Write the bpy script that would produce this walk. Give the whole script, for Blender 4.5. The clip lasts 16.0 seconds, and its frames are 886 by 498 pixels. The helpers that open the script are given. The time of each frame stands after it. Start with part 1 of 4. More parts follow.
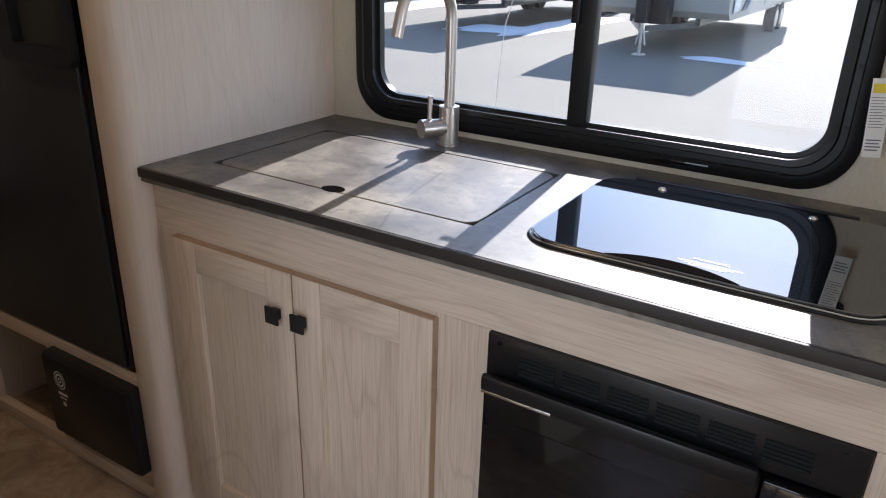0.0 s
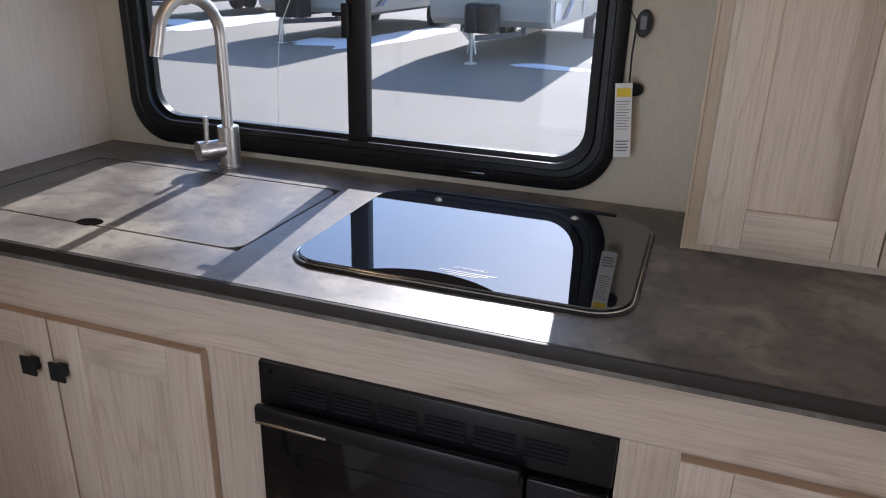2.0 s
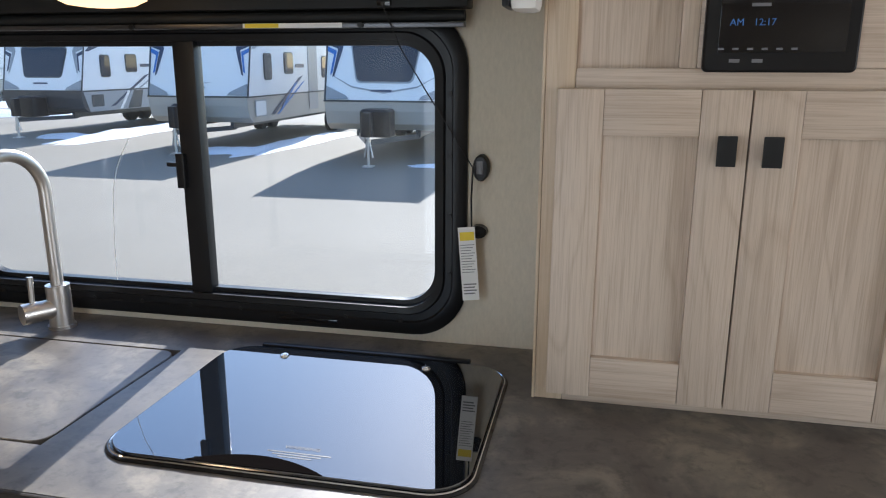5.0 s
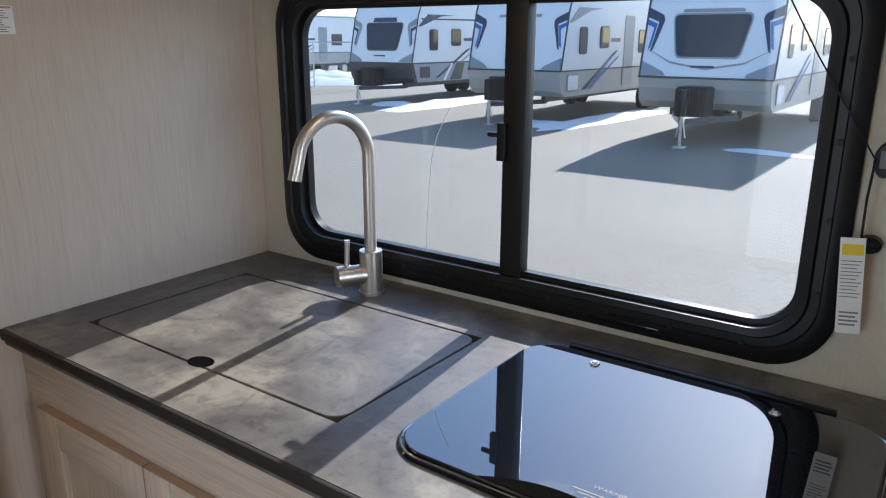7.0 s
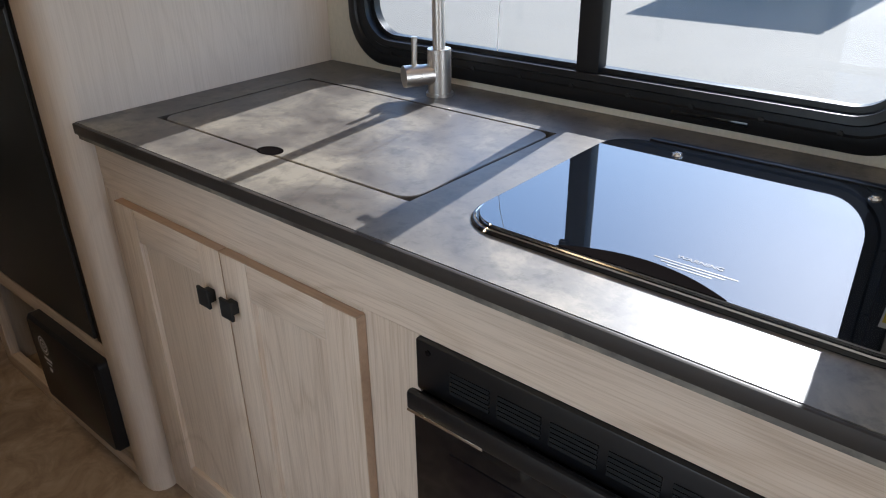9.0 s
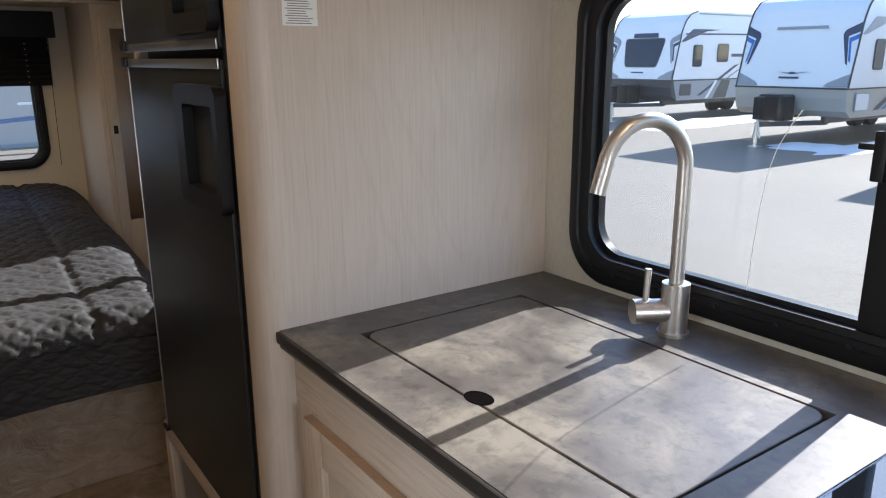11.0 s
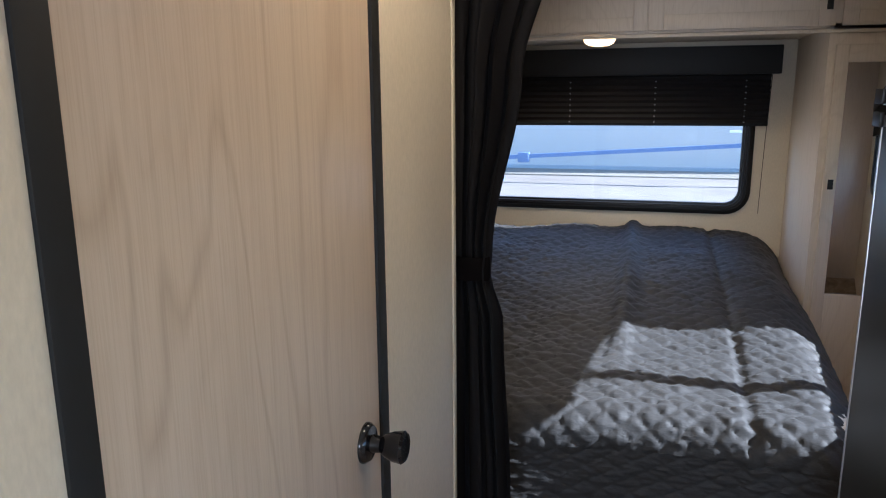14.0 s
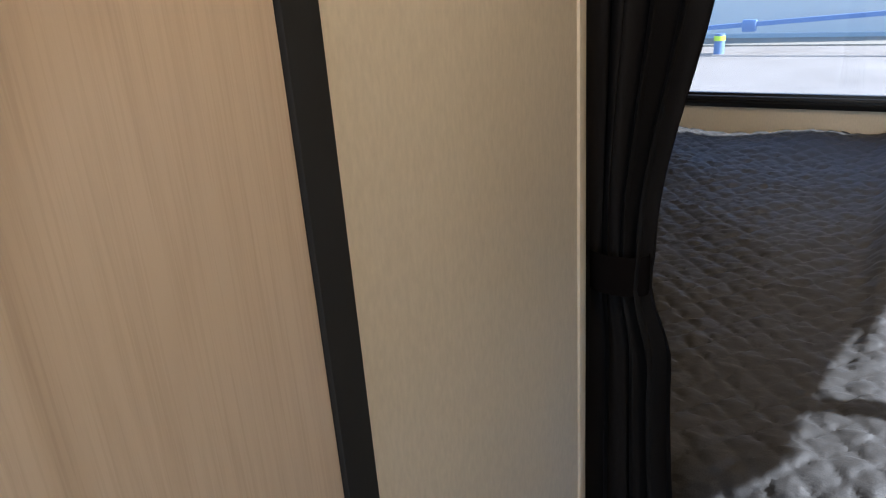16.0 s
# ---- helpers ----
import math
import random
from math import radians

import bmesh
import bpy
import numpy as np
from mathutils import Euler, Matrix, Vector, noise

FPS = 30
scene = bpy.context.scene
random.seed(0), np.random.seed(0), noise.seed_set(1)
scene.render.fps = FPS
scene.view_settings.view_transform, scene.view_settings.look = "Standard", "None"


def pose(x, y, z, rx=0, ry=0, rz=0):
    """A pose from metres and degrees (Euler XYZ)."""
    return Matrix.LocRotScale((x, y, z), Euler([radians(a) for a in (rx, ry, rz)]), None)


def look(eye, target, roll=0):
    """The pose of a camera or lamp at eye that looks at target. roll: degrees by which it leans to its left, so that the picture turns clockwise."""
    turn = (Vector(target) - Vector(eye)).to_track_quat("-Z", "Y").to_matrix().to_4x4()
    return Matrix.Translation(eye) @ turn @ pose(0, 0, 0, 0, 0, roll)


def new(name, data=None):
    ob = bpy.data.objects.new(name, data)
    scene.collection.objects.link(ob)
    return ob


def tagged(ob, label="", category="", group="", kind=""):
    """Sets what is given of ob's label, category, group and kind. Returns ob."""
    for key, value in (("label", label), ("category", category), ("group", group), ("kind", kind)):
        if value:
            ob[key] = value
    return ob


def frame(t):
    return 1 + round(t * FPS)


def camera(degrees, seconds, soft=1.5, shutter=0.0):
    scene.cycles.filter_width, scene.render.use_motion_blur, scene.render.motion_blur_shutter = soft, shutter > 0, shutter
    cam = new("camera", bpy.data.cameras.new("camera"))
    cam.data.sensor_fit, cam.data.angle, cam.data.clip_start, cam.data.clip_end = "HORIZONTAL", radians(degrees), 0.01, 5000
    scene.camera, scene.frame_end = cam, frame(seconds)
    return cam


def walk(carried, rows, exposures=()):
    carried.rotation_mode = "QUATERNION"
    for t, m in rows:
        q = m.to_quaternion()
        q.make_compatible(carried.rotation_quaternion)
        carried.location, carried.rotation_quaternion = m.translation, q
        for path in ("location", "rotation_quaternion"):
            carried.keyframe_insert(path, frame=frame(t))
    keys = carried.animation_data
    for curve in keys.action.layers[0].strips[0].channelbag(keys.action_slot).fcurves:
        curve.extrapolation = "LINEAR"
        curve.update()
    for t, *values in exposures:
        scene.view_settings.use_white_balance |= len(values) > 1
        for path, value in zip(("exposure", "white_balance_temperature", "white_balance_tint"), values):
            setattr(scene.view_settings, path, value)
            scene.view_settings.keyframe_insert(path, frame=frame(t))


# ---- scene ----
# camera and walk
cam = camera(62.5, 16.0, soft=1.1)
PATH = [
    (0, (-0.038, 1.532, 1.354), (-0.993, 3.109, 0.579), 1.7),
    (0.5, (-0.012, 1.555, 1.356), (-0.951, 3.152, 0.603), 1.4),
    (1, (0.024, 1.579, 1.361), (-0.835, 3.226, 0.618), 1.5),
    (1.5, (0.054, 1.599, 1.364), (-0.69, 3.301, 0.623), 1.7),
    (2, (0.085, 1.62, 1.361), (-0.529, 3.375, 0.625), 1.6),
    (2.5, (0.115, 1.638, 1.362), (-0.333, 3.444, 0.629), 1.5),
    (3, (0.152, 1.65, 1.361), (-0.106, 3.498, 0.64), 1.5),
    (3.2, (0.17, 1.648, 1.36), (-0.012, 3.51, 0.651), 1.5),
    (5.5, (0.176, 1.809, 1.456), (-0.416, 3.668, 1.015), 0.2),
    (6, (0.193, 1.872, 1.442), (-0.633, 3.642, 1.014), 0.7),
    (6.5, (0.151, 1.877, 1.447), (-0.873, 3.531, 0.982), 0.5),
    (7, (0.046, 1.904, 1.418), (-1.074, 3.467, 0.867), 0.2),
    (7.5, (0.003, 1.917, 1.355), (-1.117, 3.404, 0.623), -0.2),
    (8, (0.036, 1.88, 1.301), (-1.06, 3.297, 0.413), -0.5),
    (8.2, (0.061, 1.866, 1.29), (-1.042, 3.248, 0.354), -0.9),
    (10.5, (-0.136, 1.965, 1.349), (-1.544, 3.227, 0.698), -1.0),
    (11, (-0.176, 1.984, 1.372), (-1.757, 3.1, 0.867), -0.3),
    (11.5, (-0.161, 2.059, 1.426), (-1.956, 2.829, 0.996), -0.4),
    (12, (-0.134, 2.106, 1.437), (-2.059, 2.478, 1.042), -0.4),
    (12.5, (-0.178, 2.102, 1.441), (-2.141, 2.109, 1.059), -0.7),
    (13, (-0.348, 2.083, 1.426), (-2.311, 1.974, 1.056), -0.5),
    (13.5, (-0.539, 2.056, 1.417), (-2.482, 1.779, 1.032), -0.3),
    (14, (-0.754, 2.054, 1.419), (-2.634, 1.519, 0.995), -0.5),
    (14.5, (-0.955, 2.091, 1.444), (-2.724, 1.294, 0.959), -1.7),
    (15, (-1.138, 2.038, 1.418), (-2.783, 1.067, 0.824), -2.2),
    (15.5, (-1.333, 1.936, 1.394), (-2.899, 0.884, 0.73), -3.0),
    (16, (-1.442, 1.961, 1.409), (-3.011, 0.951, 0.689), -4.2),
]

EXPOSURES = [(0.0, 1.35, 6100, 14), (1.0, 1.3, 6050, 15), (2.0, 1.1, 5950, 17), (3.0, 1.32, 5850, 18), (5.5, 1.32, 6000, 10), (6.5, 1.22, 5950, 11), (7.2, 1.1, 5900, 11), (8.0, 1.25, 5900, 10), (11.0, 1.55, 6050, 12), (12.0, 2.2, 6100, 10), (13.0, 2.15, 5750, 10), (14.0, 2.4, 5200, 10), (15.0, 2.25, 5100, 10), (15.5, 2.1, 5400, 10), (16.0, 2.3, 5500, 10)]
walk(cam, [(t, look(eye, target, roll)) for t, eye, target, roll in PATH], EXPOSURES)

# ---- light ----
SUN_EL, SUN_AZ = 30.0, 6.5          # degrees above the horizon, degrees from +y towards -x
world = bpy.data.worlds.new("world")
scene.world = world
world.use_nodes = True
wn, wl = world.node_tree.nodes, world.node_tree.links
sky = wn.new("ShaderNodeTexSky")
sky.sky_type, sky.sun_disc = "NISHITA", False
sky.sun_elevation, sky.sun_rotation = radians(SUN_EL), radians(-SUN_AZ)
sky.air_density, sky.dust_density, sky.ozone_density = 1.0, 0.4, 2.5
wn["Background"].inputs[1].default_value = 0.15
wl.new(sky.outputs[0], wn["Background"].inputs[0])
sun = new("sun", bpy.data.lights.new("sun", "SUN"))
sun.data.energy, sun.data.angle, sun.data.color = 4.3, radians(0.5), (1.0, 0.96, 0.90)
ce, se = math.cos(radians(SUN_EL)), math.sin(radians(SUN_EL))
to_sun = Vector((-math.sin(radians(SUN_AZ)) * ce, math.cos(radians(SUN_AZ)) * ce, se))
sun.matrix_world = look((0, 0, 12), Vector((0, 0, 12)) - to_sun)


def area(name, at, target, w, h, power, colour=(1, 1, 1)):
    lamp = new(name, bpy.data.lights.new(name, "AREA"))
    lamp.data.shape, lamp.data.size, lamp.data.size_y = "RECTANGLE", w, h
    lamp.data.energy, lamp.data.color = power, colour
    lamp.matrix_world = look(at, target)
    return lamp


# area lamp added in an unseen entry opening, lights the kitchen fronts
area("unseen_entry_fill", (-0.40, 0.80, 1.1), (-0.40, 3.0, 1.1), 0.62, 1.7, 3.3, (0.92, 0.96, 1.0))
# area lamp added in an unseen end opening, brightens the faces towards +x
area("unseen_end_fill", (2.39, 2.0, 1.25), (0.0, 2.0, 1.2), 1.3, 0.56, 8.0, (0.95, 0.97, 1.0))


# ---- materials ----
def mat(name, colour=(0.5, 0.5, 0.5), rough=0.5, metal=0.0, spec=0.5):
    m = bpy.data.materials.new(name)
    m.use_nodes = True
    p = m.node_tree.nodes["Principled BSDF"]
    p.inputs["Base Color"].default_value = (*colour, 1)
    p.inputs["Roughness"].default_value = rough
    p.inputs["Metallic"].default_value = metal
    p.inputs["Specular IOR Level"].default_value = spec
    return m


def tex(m, kind, scale=1.0, stretch=(1, 1, 1), detail=4.0, rough=0.55, distort=0.0):
    """A noise or voronoi in object space, stretched."""
    n, l = m.node_tree.nodes, m.node_tree.links
    co, mp, t = n.new("ShaderNodeTexCoord"), n.new("ShaderNodeMapping"), n.new(kind)
    mp.inputs["Scale"].default_value = stretch
    l.new(co.outputs["Object"], mp.inputs["Vector"])
    l.new(mp.outputs[0], t.inputs["Vector"])
    t.inputs["Scale"].default_value = scale
    if kind == "ShaderNodeTexNoise":
        t.inputs["Detail"].default_value, t.inputs["Roughness"].default_value, t.inputs["Distortion"].default_value = detail, rough, distort
    return t.outputs[0]


def ramp(m, value, stops):
    r = m.node_tree.nodes.new("ShaderNodeValToRGB")
    m.node_tree.links.new(value, r.inputs[0])
    while len(r.color_ramp.elements) < len(stops):
        r.color_ramp.elements.new(0.5)
    for e, (at, c) in zip(r.color_ramp.elements, stops):
        e.position = at
        e.color = (*c, 1) if len(c) == 3 else c
    return r.outputs[0]


def mix(m, kind, factor, a, b):
    x = m.node_tree.nodes.new("ShaderNodeMix")
    x.data_type, x.blend_type = "RGBA", kind
    for value, socket in ((factor, x.inputs[0]), (a, x.inputs[6]), (b, x.inputs[7])):
        if isinstance(value, (int, float)):
            socket.default_value = value
        elif isinstance(value, tuple):
            socket.default_value = (*value, 1)
        else:
            m.node_tree.links.new(value, socket)
    return x.outputs[2]


def put(m, socket, value):
    m.node_tree.links.new(value, m.node_tree.nodes["Principled BSDF"].inputs[socket])


def bump(m, value, strength=0.2, distance=0.002):
    b = m.node_tree.nodes.new("ShaderNodeBump")
    b.inputs["Strength"].default_value, b.inputs["Distance"].default_value = strength, distance
    m.node_tree.links.new(value, b.inputs["Height"])
    put(m, "Normal", b.outputs[0])


def wood(name, light, dark, along, rough=0.45, contrast=1.0, grain=1.0, figure=0.42, count=34.0):
    """Bleached oak print with the grain along one axis: growth lines, fine pores and soft blotches."""
    m = mat(name, light, rough)
    n, l = m.node_tree.nodes, m.node_tree.links

    def st(k):
        return tuple(k if a == along else 1.0 for a in "xyz")
    field = tex(m, "ShaderNodeTexNoise", 3.2 * grain, st(0.22), 3.0, 0.5, 0.7)
    mul, saw = n.new("ShaderNodeMath"), n.new("ShaderNodeMath")
    mul.operation, saw.operation = "MULTIPLY", "PINGPONG"
    mul.inputs[1].default_value, saw.inputs[1].default_value = count, 1.0
    l.new(field, mul.inputs[0])
    l.new(mul.outputs[0], saw.inputs[0])
    fine = tex(m, "ShaderNodeTexNoise", 190 * grain, st(0.03), 6, 0.65, 0.2)
    pores = tex(m, "ShaderNodeTexNoise", 420, st(0.02), 3, 0.6)
    blotch = tex(m, "ShaderNodeTexNoise", 2.2, st(0.4), 3, 0.5)
    mid = tuple(0.3 * a + 0.7 * b for a, b in zip(light, dark))
    rings = mix(m, "MIX", figure, light, ramp(m, saw.outputs[0], [(0.0, mid), (0.24, light), (0.8, light), (1.0, tuple(0.8 * a + 0.2 * b for a, b in zip(light, dark)))]))
    lines = mix(m, "MIX", 0.22 * contrast, (1, 1, 1), ramp(m, fine, [(0.36, dark), (0.54, (1, 1, 1))]))
    c = mix(m, "MULTIPLY", 1.0, rings, lines)
    c = mix(m, "MULTIPLY", 0.16 * contrast, c, ramp(m, pores, [(0.40, dark), (0.50, (1, 1, 1))]))
    c = mix(m, "MULTIPLY", 0.45, c, ramp(m, blotch, [(0.3, (0.84, 0.81, 0.78)), (0.7, (1, 1, 1))]))
    put(m, "Base Color", c)
    bump(m, fine, 0.10, 0.0008)
    return m


OAK_L, OAK_D = (0.61, 0.50, 0.395), (0.38, 0.28, 0.195)
oak_v = wood("bleached oak upright", OAK_L, OAK_D, "z", 0.45, 1.05, 0.85, 0.50, 20.0)
oak_h = wood("bleached oak across", OAK_L, OAK_D, "x", 0.45, 1.05, 0.85, 0.50, 20.0)
oak_y = wood("bleached oak deep", OAK_L, OAK_D, "y", 0.45, 1.05, 0.85, 0.50, 20.0)
panel_v = wood("pale oak panel", (0.62, 0.535, 0.46), (0.46, 0.38, 0.31), "z", 0.42, 0.6, 1.1, 0.24, 20.0)
door_v = wood("oak door sheet", (0.55, 0.45, 0.345), (0.35, 0.26, 0.18), "z", 0.32, 0.55, 0.7, 0.62, 15.0)
bed_oak = wood("pale cupboard front", (0.66, 0.58, 0.48), (0.52, 0.44, 0.35), "z", 0.5, 0.5)
oak_edge = wood("oak edge strip", (0.60, 0.47, 0.33), (0.42, 0.30, 0.19), "z", 0.4, 0.7)

band_m = wood("brown edge band", (0.40, 0.27, 0.18), (0.26, 0.17, 0.11), "x", 0.45, 0.6)

cream = mat("cream wall board", (0.66, 0.60, 0.50), 0.6)
weave = tex(cream, "ShaderNodeTexNoise", 220, (1, 1, 0.35), 3, 0.6)
put(cream, "Base Color", mix(cream, "MULTIPLY", 0.25, ramp(cream, tex(cream, "ShaderNodeTexNoise", 1.3), [(0.3, (0.62, 0.545, 0.42)), (0.7, (0.69, 0.61, 0.48))]), weave))
bump(cream, weave, 0.15, 0.0008)
white_ceiling = mat("ceiling board", (0.74, 0.70, 0.63), 0.6)
bump(white_ceiling, tex(white_ceiling, "ShaderNodeTexNoise", 300), 0.1, 0.0006)

counter_m = mat("slate laminate", (0.1, 0.095, 0.09), 0.45, 0.0, 0.8)
cl = tex(counter_m, "ShaderNodeTexNoise", 7, (1, 1, 1), 6, 0.65, 0.5)
sp = tex(counter_m, "ShaderNodeTexNoise", 34, (1, 1, 1), 5, 0.7, 0.2)
cc = ramp(counter_m, cl, [(0.34, (0.060, 0.050, 0.045)), (0.50, (0.105, 0.092, 0.078)), (0.64, (0.20, 0.176, 0.138))])
cc = mix(counter_m, "MULTIPLY", 0.8, cc, ramp(counter_m, sp, [(0.36, (0.5, 0.5, 0.5)), (0.50, (1, 1, 1))]))
put(counter_m, "Base Color", cc)
put(counter_m, "Roughness", ramp(counter_m, cl, [(0.3, (0.39,) * 3), (0.7, (0.50,) * 3)]))
bump(counter_m, tex(counter_m, "ShaderNodeTexNoise", 260, (1, 1, 1), 3), 0.12, 0.0006)

edge_m = mat("dark worktop edge", (0.028, 0.023, 0.020), 0.5, 0.0, 0.35)
bump(edge_m, tex(edge_m, "ShaderNodeTexNoise", 60), 0.2, 0.001)
black_plastic = mat("black plastic", (0.009, 0.009, 0.010), 0.38, 0.0, 0.28)
bump(black_plastic, tex(black_plastic, "ShaderNodeTexNoise", 400), 0.06, 0.0004)
black_matt = mat("matt black metal", (0.016, 0.016, 0.016), 0.55, 0.0, 0.25)
black_gloss = mat("black glass", (0.006, 0.006, 0.007), 0.06)
lid_glass = mat("tempered black glass", (0.006, 0.008, 0.012), 0.012, 0.0, 0.5)
lid_glass.node_tree.nodes["Principled BSDF"].inputs["IOR"].default_value = 2.6
put(lid_glass, "Roughness", ramp(lid_glass, tex(lid_glass, "ShaderNodeTexNoise", 9, (1, 1, 1), 5), [(0.4, (0.010,) * 3), (0.75, (0.04,) * 3)]))
steel = mat("brushed steel", (0.54, 0.50, 0.46), 0.36, 1.0)
put(steel, "Roughness", ramp(steel, tex(steel, "ShaderNodeTexNoise", 90, (1, 1, 0.05), 3), [(0.3, (0.30,) * 3), (0.7, (0.44,) * 3)]))
rail_m = mat("dark anodised rail", (0.10, 0.10, 0.105), 0.35, 1.0)
chrome = mat("bright steel", (0.75, 0.75, 0.75), 0.12, 1.0)
mirror_m = mat("mirror", (0.88, 0.89, 0.88), 0.02, 1.0)
alu = mat("satin aluminium", (0.55, 0.55, 0.56), 0.35, 1.0)
fridge_m = mat("fridge black panel", (0.025, 0.026, 0.026), 0.36, 0.0, 0.32)
bump(fridge_m, tex(fridge_m, "ShaderNodeTexNoise", 500), 0.08, 0.0004)
white_plastic = mat("white plastic", (0.78, 0.76, 0.72), 0.4)
paper = mat("white paper", (0.8, 0.79, 0.76), 0.6)
ink = mat("grey print", (0.2, 0.2, 0.2), 0.6)
red_ink = mat("red print", (0.6, 0.03, 0.03), 0.5)
orange_ink = mat("orange print", (0.7, 0.22, 0.04), 0.5)
yellow_ink = mat("yellow print", (0.8, 0.6, 0.03), 0.5)
white_ink = mat("white print", (0.75, 0.75, 0.75), 0.5)
stitch_m = mat("grey cord", (0.45, 0.45, 0.46), 0.6)
lid_ink = mat("faint print on the glass lid", (0.035, 0.035, 0.04), 0.5)
dim_ink = mat("pale grey print on glass", (0.16, 0.16, 0.17), 0.5)
slot_m = mat("shaded vent slot black", (0.005, 0.005, 0.005), 0.6, 0.0, 0.12)
mw_m = mat("glossy black enamel", (0.008, 0.008, 0.009), 0.28, 0.0, 0.35)
flat_black = mat("shaded hole black, also for grip and tie", (0.006, 0.005, 0.005), 0.95, 0.0, 0.0)
groove = mat("dark joint", (0.015, 0.014, 0.013), 0.7)
quilt_m = mat("charcoal quilt", (0.05, 0.052, 0.058), 0.62, 0.0, 0.35)
put(quilt_m, "Base Color", ramp(quilt_m, tex(quilt_m, "ShaderNodeTexNoise", 500, (1, 1, 1), 2), [(0.3, (0.019, 0.019, 0.020)), (0.7, (0.036, 0.035, 0.035))]))
bump(quilt_m, tex(quilt_m, "ShaderNodeTexNoise", 70, (1, 0.45, 1), 4, 0.6, 0.4), 0.4, 0.005)
quilt_m.node_tree.nodes["Principled BSDF"].inputs["Sheen Weight"].default_value = 0.06
curtain_m = mat("black curtain cloth", (0.020, 0.019, 0.020), 0.9, 0.0, 0.2)
bump(curtain_m, tex(curtain_m, "ShaderNodeTexNoise", 600, (1, 1, 0.4), 2), 0.3, 0.0008)
wrap = mat("clear wrap over board", (0.33, 0.24, 0.16), 0.13)
wr = tex(wrap, "ShaderNodeTexNoise", 9, (1, 1, 1.6), 6, 0.65, 1.5)
put(wrap, "Base Color", ramp(wrap, wr, [(0.35, (0.26, 0.19, 0.13)), (0.7, (0.42, 0.33, 0.24))]))
bump(wrap, wr, 0.45, 0.02)
floor_m = mat("brown mottled vinyl floor", (0.28, 0.2, 0.14), 0.42)
put(floor_m, "Base Color", ramp(floor_m, tex(floor_m, "ShaderNodeTexNoise", 9, (1, 1, 1), 7, 0.65, 0.8), [(0.32, (0.17, 0.115, 0.075)), (0.5, (0.28, 0.205, 0.14)), (0.68, (0.42, 0.33, 0.24))]))
bump(floor_m, tex(floor_m, "ShaderNodeTexNoise", 60, (1, 1, 1), 4), 0.2, 0.002)
lamp_m = mat("lit lamp cover", (0.78, 0.64, 0.44), 0.4)
lp = lamp_m.node_tree.nodes["Principled BSDF"]
lp.inputs["Emission Color"].default_value, lp.inputs["Emission Strength"].default_value = (1.0, 0.62, 0.27, 1), 0.8
screen_m = mat("radio screen", (0.004, 0.004, 0.006), 0.08)
digit_m = mat("blue digits", (0.05, 0.15, 0.4), 0.4)
digit_m.node_tree.nodes["Principled BSDF"].inputs["Emission Color"].default_value = (0.12, 0.35, 0.9, 1)
digit_m.node_tree.nodes["Principled BSDF"].inputs["Emission Strength"].default_value = 0.03

glass = bpy.data.materials.new("window glass")
glass.use_nodes = True
gn, gl = glass.node_tree.nodes, glass.node_tree.links
gn.remove(gn["Principled BSDF"])
gt, gg, gm = gn.new("ShaderNodeBsdfTransparent"), gn.new("ShaderNodeBsdfGlossy"), gn.new("ShaderNodeMixShader")
gt.inputs[0].default_value = (0.90, 0.92, 0.93, 1)
gg.inputs["Roughness"].default_value = 0.0
gm.inputs[0].default_value = 0.025
gl.new(gt.outputs[0], gm.inputs[1])
gl.new(gg.outputs[0], gm.inputs[2])
gd, gx, gr = gn.new("ShaderNodeBsdfTranslucent"), gn.new("ShaderNodeMixShader"), ramp(glass, tex(glass, "ShaderNodeTexNoise", 170, (1, 1, 1), 4, 0.75), [(0.62, (0.002,) * 3), (0.76, (0.04,) * 3)])
gd.inputs[0].default_value = (0.8, 0.82, 0.85, 1)
gl.new(gr, gx.inputs[0])
gl.new(gm.outputs[0], gx.inputs[1])
gl.new(gd.outputs[0], gx.inputs[2])
gl.new(gx.outputs[0], gn["Material Output"].inputs[0])

asphalt = mat("pale worn asphalt", (0.3, 0.29, 0.27), 0.85)
as1 = tex(asphalt, "ShaderNodeTexNoise", 0.25, (1, 1, 1), 5, 0.6)
as2 = tex(asphalt, "ShaderNodeTexNoise", 38, (1, 1, 1), 6, 0.75)
put(asphalt, "Base Color", mix(asphalt, "MULTIPLY", 0.6, ramp(asphalt, as1, [(0.3, (0.215, 0.182, 0.138)), (0.7, (0.28, 0.240, 0.184))]), ramp(asphalt, as2, [(0.38, (0.5, 0.5, 0.51)), (0.55, (1, 1, 1))])))
bump(asphalt, as2, 0.2, 0.01)
snow = mat("old snow", (0.8, 0.82, 0.85), 0.7)
bump(snow, tex(snow, "ShaderNodeTexNoise", 8, (1, 1, 1), 6), 0.6, 0.05)
gel_white = mat("trailer white gelcoat", (0.85, 0.86, 0.86), 0.25)
gel_grey = mat("trailer grey gelcoat", (0.42, 0.40, 0.36), 0.35)
gel_dark = mat("trailer dark skirt", (0.05, 0.055, 0.06), 0.35)
tr_navy = mat("navy graphic", (0.03, 0.045, 0.09), 0.3)
tr_blue = mat("blue graphic", (0.03, 0.16, 0.5), 0.3)
tr_grey = mat("grey graphic", (0.3, 0.32, 0.34), 0.3)
tr_glass = mat("dark trailer window", (0.02, 0.025, 0.035), 0.04)
rubber = mat("tyre rubber", (0.02, 0.02, 0.02), 0.8)
pale_wall = mat("pale metal cladding", (0.47, 0.435, 0.40), 0.6)
concrete = mat("pale concrete", (0.5, 0.47, 0.43), 0.85)
